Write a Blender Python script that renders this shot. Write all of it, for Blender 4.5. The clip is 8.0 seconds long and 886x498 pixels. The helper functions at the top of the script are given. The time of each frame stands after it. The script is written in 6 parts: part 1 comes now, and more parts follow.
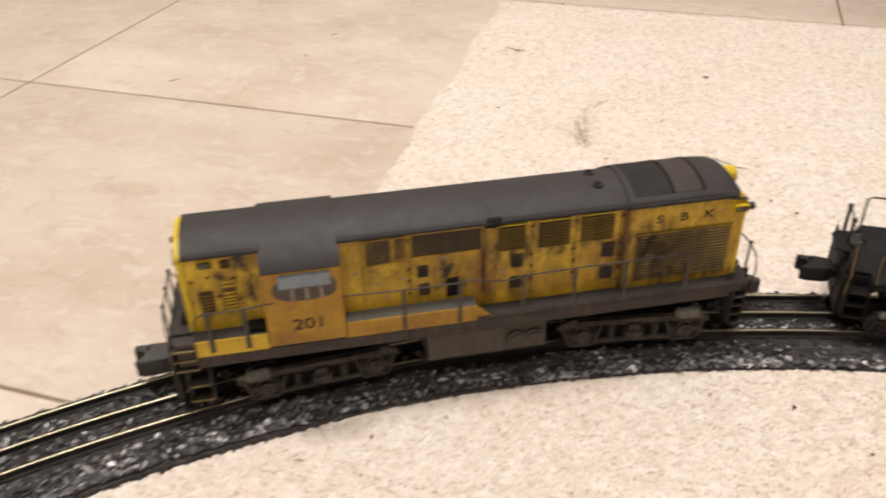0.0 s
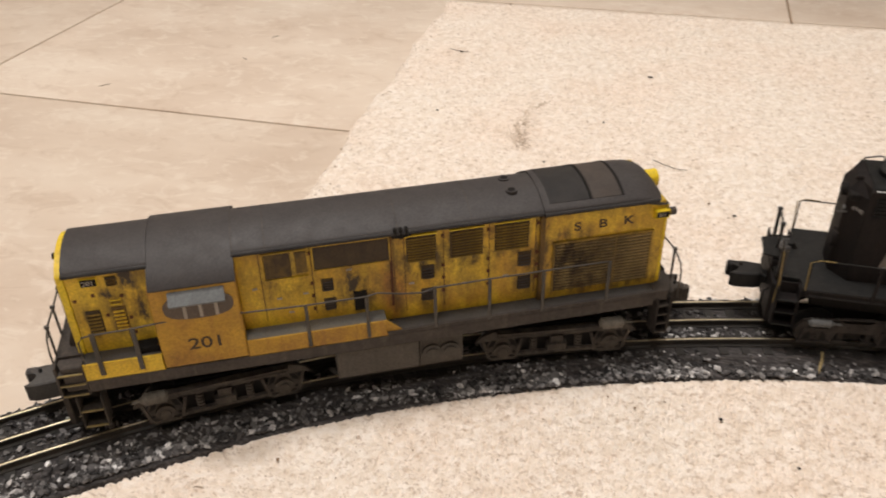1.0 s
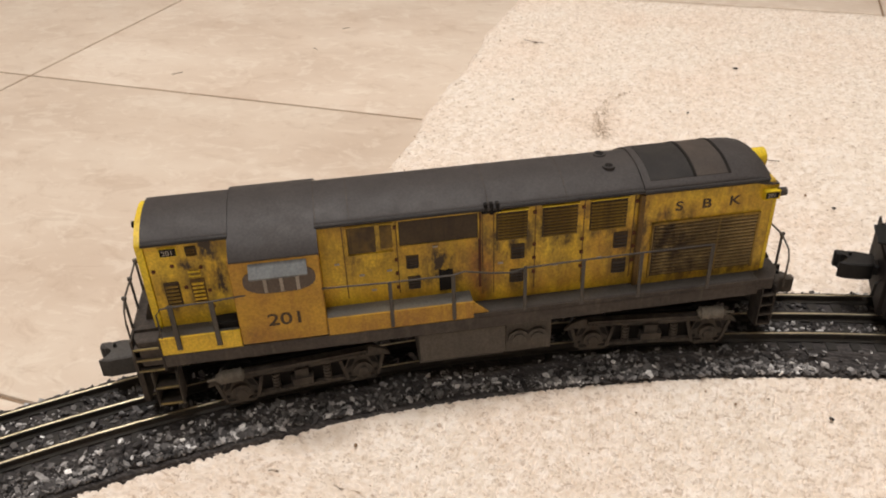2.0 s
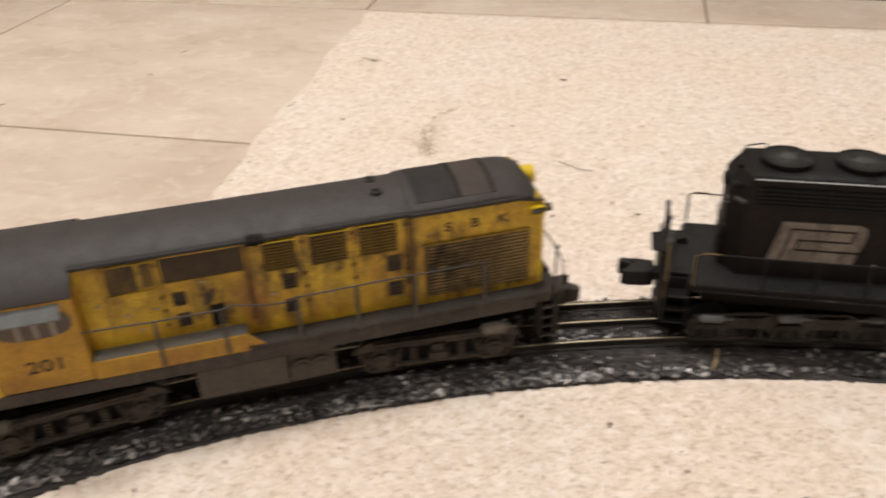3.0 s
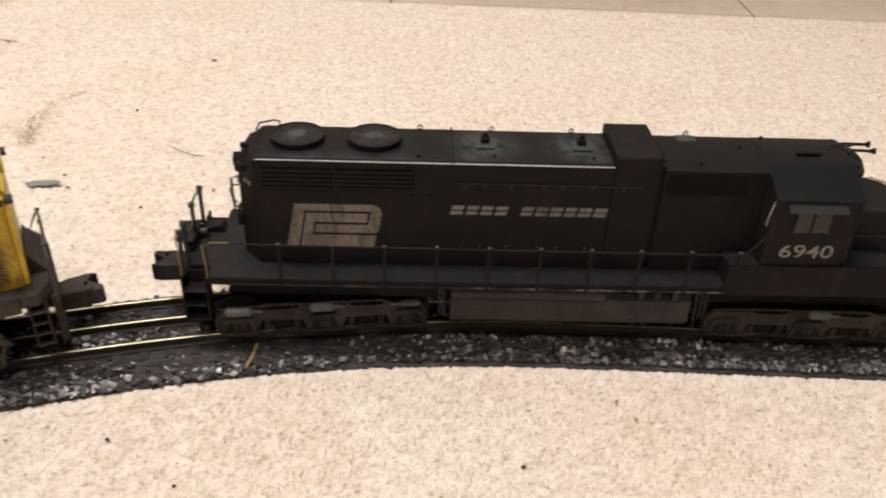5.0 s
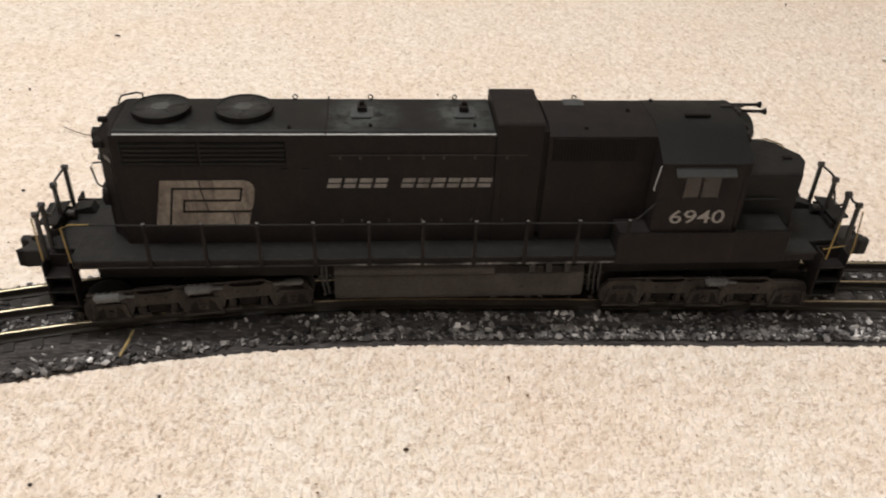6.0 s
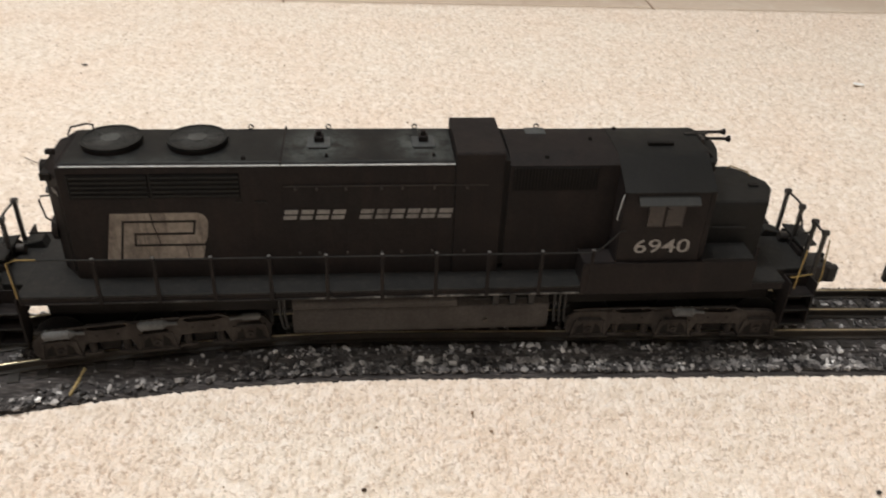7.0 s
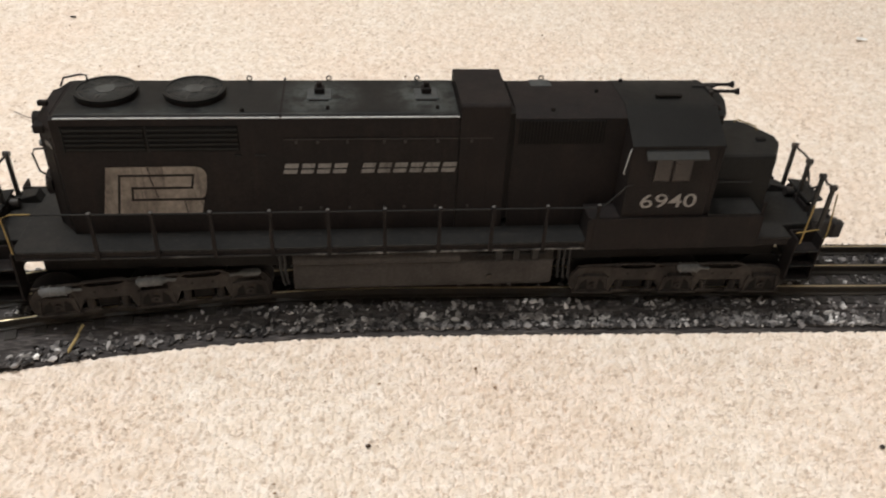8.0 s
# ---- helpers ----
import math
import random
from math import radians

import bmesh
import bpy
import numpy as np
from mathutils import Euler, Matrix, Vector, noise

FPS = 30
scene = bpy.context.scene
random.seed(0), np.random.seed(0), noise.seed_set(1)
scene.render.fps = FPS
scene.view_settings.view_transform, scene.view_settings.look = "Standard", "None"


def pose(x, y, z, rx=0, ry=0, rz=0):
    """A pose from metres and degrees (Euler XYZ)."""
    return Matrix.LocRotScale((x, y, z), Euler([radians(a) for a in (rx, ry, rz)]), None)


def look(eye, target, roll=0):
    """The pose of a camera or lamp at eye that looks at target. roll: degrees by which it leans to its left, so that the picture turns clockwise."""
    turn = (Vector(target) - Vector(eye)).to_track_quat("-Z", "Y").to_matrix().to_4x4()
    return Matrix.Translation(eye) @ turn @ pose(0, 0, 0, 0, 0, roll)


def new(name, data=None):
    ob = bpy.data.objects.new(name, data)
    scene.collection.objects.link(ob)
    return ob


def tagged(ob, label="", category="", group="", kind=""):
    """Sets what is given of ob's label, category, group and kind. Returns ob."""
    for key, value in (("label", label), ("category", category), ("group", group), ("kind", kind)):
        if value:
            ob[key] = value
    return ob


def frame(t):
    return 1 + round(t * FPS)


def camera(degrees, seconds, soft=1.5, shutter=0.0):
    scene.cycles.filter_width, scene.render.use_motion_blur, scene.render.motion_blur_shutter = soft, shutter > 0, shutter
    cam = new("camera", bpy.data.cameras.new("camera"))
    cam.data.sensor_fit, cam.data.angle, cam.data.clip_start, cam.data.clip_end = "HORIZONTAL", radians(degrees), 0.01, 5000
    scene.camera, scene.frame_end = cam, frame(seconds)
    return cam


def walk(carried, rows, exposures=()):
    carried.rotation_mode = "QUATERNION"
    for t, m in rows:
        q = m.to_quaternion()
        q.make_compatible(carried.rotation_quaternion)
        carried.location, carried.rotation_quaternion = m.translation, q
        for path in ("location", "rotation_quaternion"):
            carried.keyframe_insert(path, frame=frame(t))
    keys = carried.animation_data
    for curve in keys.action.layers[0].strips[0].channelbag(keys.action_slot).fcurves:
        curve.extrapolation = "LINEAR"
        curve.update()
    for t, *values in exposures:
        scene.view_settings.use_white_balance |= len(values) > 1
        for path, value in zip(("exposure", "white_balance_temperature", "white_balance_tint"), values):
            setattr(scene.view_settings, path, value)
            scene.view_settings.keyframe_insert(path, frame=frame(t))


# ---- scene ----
cam = camera(56.1, 8.0, soft=1.9, shutter=0.5)
PATH = [
    (0, (0.041, 0.064, 0.329), (-0.475, 1.645, -0.782), -1.4),
    (0.3, (0.059, 0.083, 0.330), (-0.407, 1.679, -0.781), -1.6),
    (0.5, (0.064, 0.087, 0.327), (-0.385, 1.688, -0.784), -1.2),
    (0.7, (0.067, 0.089, 0.326), (-0.375, 1.691, -0.788), -1.1),
    (1, (0.069, 0.094, 0.32), (-0.397, 1.692, -0.788), -1.2),
    (1.2, (0.056, 0.096, 0.314), (-0.486, 1.694, -0.759), -2.1),
    (2.3, (0.048, 0.101, 0.293), (-0.541, 1.672, -0.795), -2.4),
    (2.5, (0.065, 0.108, 0.294), (-0.464, 1.699, -0.796), -2.2),
    (2.8, (0.091, 0.116, 0.296), (-0.359, 1.737, -0.786), -2.0),
    (3, (0.112, 0.121, 0.3), (-0.28, 1.764, -0.772), -1.9),
    (3.3, (0.143, 0.130, 0.299), (-0.160, 1.791, -0.772), -1.8),
    (3.5, (0.162, 0.137, 0.298), (-0.092, 1.803, -0.779), -1.7),
    (3.8, (0.188, 0.148, 0.296), (-0.000, 1.815, -0.791), -1.6),
    (4, (0.202, 0.152, 0.293), (0.056, 1.82, -0.801), -1.0),
    (4.5, (0.239, 0.165, 0.284), (0.182, 1.832, -0.819), 0.7),
    (5, (0.265, 0.173, 0.28), (0.274, 1.847, -0.814), 2.4),
    (6.3, (0.312, 0.189, 0.269), (0.415, 1.828, -0.872), 2.3),
    (6.5, (0.315, 0.19, 0.269), (0.411, 1.846, -0.848), 2.1),
    (6.7, (0.314, 0.191, 0.269), (0.407, 1.879, -0.801), 2.1),
    (7, (0.316, 0.195, 0.268), (0.445, 1.871, -0.815), 2.5),
    (7.2, (0.315, 0.196, 0.264), (0.480, 1.862, -0.831), 3.3),
    (7.5, (0.315, 0.196, 0.263), (0.501, 1.845, -0.853), 4.1),
    (8, (0.311, 0.199, 0.263), (0.461, 1.819, -0.9), 3.0),
]
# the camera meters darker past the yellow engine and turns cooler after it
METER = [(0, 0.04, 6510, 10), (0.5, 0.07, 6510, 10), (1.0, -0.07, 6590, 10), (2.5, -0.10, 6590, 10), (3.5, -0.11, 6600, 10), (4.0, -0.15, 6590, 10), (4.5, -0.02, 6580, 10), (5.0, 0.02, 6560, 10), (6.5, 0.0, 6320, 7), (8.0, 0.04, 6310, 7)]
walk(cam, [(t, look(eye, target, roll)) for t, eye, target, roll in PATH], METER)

# ---- world and light ----
world = bpy.data.worlds.new("room_dark")
world.use_nodes = True
world.node_tree.nodes["Background"].inputs[0].default_value = (1.0, 0.93, 0.86, 1)
world.node_tree.nodes["Background"].inputs[1].default_value = 0.05
scene.world = world


def unseen_overhead_light(x, y, power, size):
    data = bpy.data.lights.new("unseen_overhead_light", "AREA")
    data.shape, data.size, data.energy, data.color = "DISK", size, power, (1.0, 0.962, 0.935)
    ob = new("unseen_overhead_light", data)
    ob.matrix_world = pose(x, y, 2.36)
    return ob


unseen_overhead_light(0.06, 0.57, 18.7, 0.3)
unseen_overhead_light(-0.50, 0.60, 25.0, 0.3)
# unseen lamp added behind the camera to fill the sides facing it
unseen_overhead_light(0.05, -0.62, 13.5, 0.3)


# ---- materials ----
def ramp(nt, src, stops):
    r = nt.nodes.new("ShaderNodeValToRGB")
    while len(r.color_ramp.elements) < len(stops):
        r.color_ramp.elements.new(0.5)
    for el, (pos, col) in zip(r.color_ramp.elements, stops):
        el.position, el.color = pos, (*col, 1)
    nt.links.new(src, r.inputs[0])
    return r.outputs[0]


def noise_tex(nt, scale, detail=3, rough=0.6, vec=None, stretch=None, swirl=0.0):
    n = nt.nodes.new("ShaderNodeTexNoise")
    n.inputs["Scale"].default_value, n.inputs["Detail"].default_value, n.inputs["Roughness"].default_value = scale, detail, rough
    n.inputs["Distortion"].default_value = swirl
    c = nt.nodes.new("ShaderNodeTexCoord").outputs["Object"] if vec is None else vec
    if stretch:
        m = nt.nodes.new("ShaderNodeMapping")
        m.inputs["Scale"].default_value = stretch
        nt.links.new(c, m.inputs[0])
        c = m.outputs[0]
    nt.links.new(c, n.inputs["Vector"])
    return n.outputs["Fac"]


def mixc(nt, fac, a, b, mode="MIX"):
    m = nt.nodes.new("ShaderNodeMix")
    m.data_type, m.blend_type = "RGBA", mode
    for sock, v in ((m.inputs[0], fac), (m.inputs[6], a), (m.inputs[7], b)):
        if isinstance(v, (int, float)):
            sock.default_value = v
        elif isinstance(v, tuple):
            sock.default_value = (*v, 1)
        else:
            nt.links.new(v, sock)
    return m.outputs[2]


def material(name, rough=0.6, metal=0.0, spec=0.5):
    m = bpy.data.materials.new(name)
    m.use_nodes = True
    nt = m.node_tree
    b = nt.nodes["Principled BSDF"]
    b.inputs["Roughness"].default_value, b.inputs["Metallic"].default_value = rough, metal
    b.inputs["Specular IOR Level"].default_value = spec
    return m, nt, b


def bump(nt, b, height, strength, dist):
    n = nt.nodes.new("ShaderNodeBump")
    n.inputs["Strength"].default_value, n.inputs["Distance"].default_value = strength, dist
    nt.links.new(height, n.inputs["Height"])
    nt.links.new(n.outputs[0], b.inputs["Normal"])


def smear(nt, col, patches, colour, flat, fineness):
    """Lays stains, or the fans' painted sheen, with outlines of their own over a colour: centre and half size in the
    model's length and height, strength.
    """
    total = None
    place = nt.nodes.new("ShaderNodeTexCoord").outputs["Object"]
    for cx, cz, rx, rz, k in patches:
        mp = nt.nodes.new("ShaderNodeMapping")
        mp.inputs["Location"].default_value = (-cx / rx, -cz / rz, 0) if flat else (-cx / rx, 0, -cz / rz)
        mp.inputs["Scale"].default_value = (1000 / rx, 1000 / rz, 0) if flat else (1000 / rx, 0, 1000 / rz)
        nt.links.new(place, mp.inputs[0])
        ln = nt.nodes.new("ShaderNodeVectorMath")
        ln.operation = "LENGTH"
        nt.links.new(mp.outputs[0], ln.inputs[0])
        mr = nt.nodes.new("ShaderNodeMapRange")
        mr.inputs["From Min"].default_value, mr.inputs["From Max"].default_value = 0.45, 1.35
        mr.inputs["To Min"].default_value, mr.inputs["To Max"].default_value = k, 0.0
        nt.links.new(ln.outputs["Value"], mr.inputs[0])
        if total is None:
            total = mr.outputs[0]
        else:
            mx = nt.nodes.new("ShaderNodeMath")
            mx.operation = "MAXIMUM"
            nt.links.new(total, mx.inputs[0])
            nt.links.new(mr.outputs[0], mx.inputs[1])
            total = mx.outputs[0]
    br = ramp(nt, noise_tex(nt, 1.0, 4, 0.7, stretch=(fineness, fineness, fineness * 0.47)), [(0.36, (0, 0, 0)), (0.60, (0.92, 0.92, 0.92))])
    mu = nt.nodes.new("ShaderNodeMath")
    mu.operation = "MULTIPLY"
    nt.links.new(br, mu.inputs[0])
    nt.links.new(total, mu.inputs[1])
    return mixc(nt, mu.outputs[0], col, colour)


def worn(name, base, dirt, dark, rough=0.6, metal=0.0, spec=0.4, amount=0.5, grain=900, streak=True, rel=0.00008, smudges_or_sheen=(), rust=(), flat=False, soot=(0.035, 0.02, 0.008)):
    """Weathered paint or plastic: blotches, vertical run-off streaks, fine grain."""
    m, nt, b = material(name, rough, metal, spec)
    blot = ramp(nt, noise_tex(nt, 45, 4, 0.65), [(0.40, (0, 0, 0)), (0.72, (1, 1, 1))])
    col = mixc(nt, blot, base, dirt)
    if streak:
        st = ramp(nt, noise_tex(nt, 1.0, 4, 0.7, stretch=(260, 260, 22)), [(0.52, (0, 0, 0)), (0.74, (1, 1, 1))])
        mul = nt.nodes.new("ShaderNodeMath")
        mul.operation = "MULTIPLY"
        nt.links.new(st, mul.inputs[0])
        mul.inputs[1].default_value = amount
        col = mixc(nt, mul.outputs[0], col, dark)
    if rust:
        col = smear(nt, col, rust, (0.30, 0.125, 0.016), flat, 60)
    if smudges_or_sheen:
        col = smear(nt, col, smudges_or_sheen, soot, flat, 170)
    fine = ramp(nt, noise_tex(nt, grain, 2, 0.5), [(0.35, (0.82, 0.82, 0.82)), (0.65, (1.12, 1.12, 1.12))])
    col = mixc(nt, 1.0, col, fine, "MULTIPLY")
    nt.links.new(col, b.inputs["Base Color"])
    rr = nt.nodes.new("ShaderNodeMapRange")
    rr.inputs["To Min"].default_value, rr.inputs["To Max"].default_value = max(0.05, rough - 0.12), min(1, rough + 0.15)
    nt.links.new(noise_tex(nt, 130, 3), rr.inputs[0])
    nt.links.new(rr.outputs[0], b.inputs["Roughness"])
    bump(nt, b, noise_tex(nt, grain, 3), 0.5, rel)
    return m


SOOTY = ((16, 86.7, 19, 20, 1.0), (39, 87.7, 20, 19, 0.95), (62, 89.7, 20, 17, 1.0), (41, 72.7, 14, 18, 0.5), (-54, 89.7, 18, 19, 0.85), (-17, 70.7, 16, 20, 0.9), (3, 80.7, 7, 36, 0.8), (-34, 84.7, 16, 14, 0.6), (20, 64.7, 14, 14, 0.75), (71, 70.7, 11, 22, 0.8), (79, 78.7, 6, 36, 0.95), (92, 86.7, 18, 10, 1.0), (86, 72.7, 9, 24, 0.9), (120, 56.7, 40, 8, 0.9), (130, 92.7, 18, 8, 0.35), (130, 101.7, 40, 5, 0.5), (112, 64.7, 42, 22, 0.9), (-141, 76.7, 8, 15, 0.85), (-129, 78.7, 9, 18, 0.8), (-121, 88.7, 8, 26, 1.0), (-133, 90.7, 6, 8, 0.6), (-31, 68.7, 10, 12, 0.7), (-18.5, 78.7, 4, 10, 1.6), (-17, 68.7, 6, 10, 1.3), (-123, 98.7, 4, 9, 1.6), (-120.5, 88.7, 3.6, 11, 1.6), (-118.5, 78.7, 3.2, 9, 1.5), (-141, 75.7, 5, 10, 1.4), (-129, 76.7, 5, 9, 1.0), (-132, 91.7, 5, 4, 1.2))
RUSTY = ((2, 76.7, 9, 42, 1.0), (18, 60.7, 26, 12, 0.8), (45, 59.7, 55, 9, 0.7), (112, 70.7, 40, 34, 0.8), (-40, 64.7, 34, 7, 0.45), (50, 100.7, 40, 7, 0.6), (86, 94.7, 12, 16, 0.9), (-30, 102.7, 44, 5, 0.6), (-14, 80.7, 14, 20, 0.6), (66, 76.7, 14, 16, 0.5), (-60, 92.7, 9, 16, 0.5), (-132, 102.7, 22, 4, 0.5), (140, 76.7, 6, 30, 0.5))
YELLOW = worn("yellow_paint", (0.67, 0.447, 0.028), (0.57, 0.325, 0.02), (0.10, 0.052, 0.010), 0.46, amount=0.34, smudges_or_sheen=SOOTY, rust=RUSTY)
YELLOW_BRIGHT = worn("bright_yellow_paint", (0.72, 0.52, 0.02), (0.60, 0.38, 0.015), (0.3, 0.2, 0.02), 0.45, amount=0.3)
YELLOW_CAB = worn("brown_stained_yellow_paint", (0.45, 0.255, 0.022), (0.33, 0.165, 0.020), (0.22, 0.085, 0.018), 0.55, amount=0.6, smudges_or_sheen=((-112, 54, 12, 6, 0.7), (-80, 62, 10, 16, 0.35), (-100, 52, 30, 4, 0.4), (-30, 53, 40, 6, 0.5)), soot=(0.16, 0.065, 0.016))
GRIME = worn("grimy_yellow_paint", (0.15, 0.08, 0.012), (0.07, 0.04, 0.012), (0.02, 0.014, 0.008), 0.65, amount=0.8)
STEP_TREAD = worn("worn_step_edge", (0.27, 0.20, 0.07), (0.14, 0.105, 0.045), (0.03, 0.025, 0.02), 0.5, amount=0.5)
SLAT_YELLOW = worn("dirty_yellow_slat", (0.27, 0.165, 0.022), (0.085, 0.05, 0.014), (0.04, 0.026, 0.011), 0.6, amount=0.8)
# pale grey; along the hood roof edge it paints a highlight
PALE_EDGE = worn("pale_edge_and_highlight", (0.42, 0.43, 0.43), (0.24, 0.245, 0.245), (0.06, 0.06, 0.06), 0.4, amount=0.4)
RAD_SLAT = worn("soot_stained_radiator_slat", (0.31, 0.215, 0.085), (0.13, 0.085, 0.034), (0.05, 0.033, 0.014), 0.55, amount=0.6, streak=False, smudges_or_sheen=((94, 72, 16, 22, 1.1), (104, 58, 28, 9, 0.9), (116, 74, 10, 14, 0.4)))
SOOT = worn("soot_brown_grille", (0.034, 0.022, 0.012), (0.060, 0.037, 0.014), (0.012, 0.009, 0.007), 0.7, amount=0.7)
SCREEN_DARK = worn("dark_radiator_mesh", (0.013, 0.0115, 0.011), (0.026, 0.021, 0.018), (0.008, 0.007, 0.006), 0.7, amount=0.4, grain=1600)
SCREEN_BROWN = worn("brown_radiator_mesh", (0.055, 0.042, 0.034), (0.042, 0.033, 0.028), (0.03, 0.023, 0.02), 0.7, amount=0.4, grain=1600)
MOTTLED = worn("sooty_yellow_mesh", (0.050, 0.030, 0.012), (0.22, 0.135, 0.02), (0.018, 0.012, 0.008), 0.7, amount=0.8, grain=500)
ROOF_GREY = worn("dusty_roof_grey", (0.043, 0.0375, 0.0365), (0.035, 0.030, 0.029), (0.026, 0.022, 0.021), 0.58, spec=0.35, amount=0.3)
ROOF_LIP = worn("rubbed_dark_roof_edge", (0.022, 0.0195, 0.019), (0.034, 0.03, 0.029), (0.05, 0.045, 0.04), 0.62, spec=0.3, amount=0.4)
DECK_GREY = worn("walkway_grey", (0.070, 0.065, 0.061), (0.042, 0.037, 0.034), (0.04, 0.035, 0.03), 0.55, amount=0.4)
DECK_PALE = worn("pale_dusty_deck", (0.118, 0.116, 0.11), (0.165, 0.15, 0.12), (0.06, 0.055, 0.045), 0.6, spec=0.4, amount=0.5)
SILL_BROWN = worn("dusty_sill_brown", (0.056, 0.045, 0.038), (0.030, 0.024, 0.0205), (0.105, 0.085, 0.066), 0.75, amount=0.55, grain=600)
BLACK = worn("weathered_black_paint", (0.0120, 0.0101, 0.0099), (0.0172, 0.0136, 0.0128), (0.026, 0.018, 0.016), 0.64, spec=0.13, amount=0.5)
BLACK_TOP = worn("dusty_black_roof", (0.0085, 0.0088, 0.0088), (0.0125, 0.0126, 0.0122), (0.007, 0.007, 0.007), 0.5, spec=0.16, amount=0.3)
ROOF_DUST = worn("black_roof_with_chalky_dust", (0.0085, 0.0088, 0.0088), (0.0125, 0.0126, 0.0122), (0.007, 0.007, 0.007), 0.5, spec=0.16, amount=0.3, flat=True, soot=(0.070, 0.078, 0.075), smudges_or_sheen=((-62, 0, 15, 15, 0.85), (-16, 0, 15, 15, 0.85), (-68, -10, 9, 8, 0.6), (-10, -11, 10, 7, 0.6), (-140, -14, 22, 4, 0.35), (-115, -13, 20, 5, 0.35)))
BLACK_DECK = worn("black_deck", (0.0102, 0.0102, 0.0100), (0.0165, 0.0158, 0.0150), (0.045, 0.041, 0.037), 0.6, spec=0.2, amount=0.4)
DUSTY = worn("dusty_truck_plastic", (0.037, 0.030, 0.0245), (0.078, 0.064, 0.051), (0.010, 0.0085, 0.007), 0.75, spec=0.3, amount=0.75, grain=420)
TANK_GREY = worn("dusty_grey_tank", (0.072, 0.062, 0.052), (0.092, 0.079, 0.066), (0.026, 0.021, 0.017), 0.75, spec=0.3, amount=0.5)
TRUCK_BLACK = worn("road_dust_black", (0.022, 0.0178, 0.0157), (0.058, 0.049, 0.043), (0.007, 0.006, 0.0055), 0.75, spec=0.22, amount=0.8, grain=420)
TANK_BLACK = worn("dusty_tank_paint", (0.034, 0.030, 0.028), (0.056, 0.050, 0.046), (0.018, 0.015, 0.013), 0.7, spec=0.2, amount=0.5)
PALE_DUST = worn("pale_dusty_cylinder", (0.125, 0.128, 0.13), (0.078, 0.077, 0.076), (0.035, 0.032, 0.03), 0.7, amount=0.5)
PALE_BROWN = worn("pale_brown_dusty_cylinder", (0.145, 0.128, 0.105), (0.085, 0.072, 0.058), (0.03, 0.025, 0.02), 0.75, amount=0.5)
COUPLER = worn("blackened_coupler", (0.012, 0.0115, 0.0115), (0.022, 0.02, 0.019), (0.035, 0.03, 0.027), 0.45, spec=0.3, amount=0.3)
# also colours flat patches that stand in for shade in recesses
DARK = worn("dark_parts_and_recess_shade", (0.0115, 0.0102, 0.0094), (0.015, 0.013, 0.012), (0.019, 0.016, 0.014), 0.8, spec=0.15, amount=0.2)
RAIL_IRON = worn("grey_handrail_wire", (0.060, 0.052, 0.044), (0.042, 0.036, 0.030), (0.10, 0.065, 0.025), 0.5, amount=0.4)
BLACK_WIRE = worn("black_handrail_wire", (0.016, 0.015, 0.015), (0.03, 0.025, 0.022), (0.05, 0.04, 0.03), 0.4, amount=0.3)
BRASS_WIRE = worn("worn_brass_wire", (0.30, 0.215, 0.075), (0.13, 0.095, 0.04), (0.05, 0.04, 0.02), 0.4, metal=0.4, amount=0.4)
WINDOW_TAN = worn("smoked_window", (0.075, 0.052, 0.036), (0.10, 0.07, 0.05), (0.04, 0.03, 0.02), 0.22, amount=0.2)
WINDOW_BAR = worn("pale_window_post", (0.36, 0.32, 0.27), (0.22, 0.19, 0.16), (0.1, 0.08, 0.06), 0.4, amount=0.3)
LETTER_DARK = worn("dark_lettering", (0.045, 0.026, 0.011), (0.07, 0.04, 0.013), (0.12, 0.07, 0.015), 0.6, amount=0.4)
LETTER_PALE = worn("faded_white_lettering", (0.27, 0.255, 0.24), (0.17, 0.16, 0.15), (0.05, 0.045, 0.042), 0.6, amount=0.9, smudges_or_sheen=((95, 70, 9, 9, 0.55), (103, 68, 8, 8, 0.45)), soot=(0.05, 0.045, 0.042))
NAME_PALE = worn("rubbed_grey_lettering", (0.20, 0.19, 0.18), (0.12, 0.112, 0.105), (0.03, 0.027, 0.024), 0.6, amount=0.9)
PANE = worn("dim_smoked_pane", (0.020, 0.0155, 0.0135), (0.040, 0.031, 0.026), (0.030, 0.022, 0.017), 0.3, amount=0.6)
EMBLEM_PALE = worn("stained_pale_emblem", (0.23, 0.20, 0.172), (0.135, 0.113, 0.095), (0.03, 0.023, 0.019), 0.65, amount=0.9, grain=420, soot=(0.035, 0.027, 0.022), smudges_or_sheen=((-154, 72, 5, 14, 0.6), (-146, 62, 6, 6, 0.6), (-132, 81, 5, 6, 0.5), (-120, 66, 7, 6, 0.5), (-113, 74, 3, 6, 0.5), (-134, 68, 3, 8, 0.4)))
RUST = worn("rust_red", (0.10, 0.034, 0.012), (0.065, 0.022, 0.01), (0.03, 0.013, 0.008), 0.8, amount=0.5)
HATCH_DARK = worn("dusty_hatch_plate", (0.052, 0.057, 0.058), (0.032, 0.035, 0.036), (0.015, 0.015, 0.015), 0.6, amount=0.5)
POST_TOP = worn("post_top_glint", (0.12, 0.115, 0.11), (0.05, 0.047, 0.045), (0.02, 0.02, 0.02), 0.5, amount=0.4)
SHADE_DARK = worn("dark_grey_sunshade", (0.021, 0.0225, 0.0225), (0.015, 0.016, 0.016), (0.03, 0.03, 0.03), 0.5, amount=0.4)
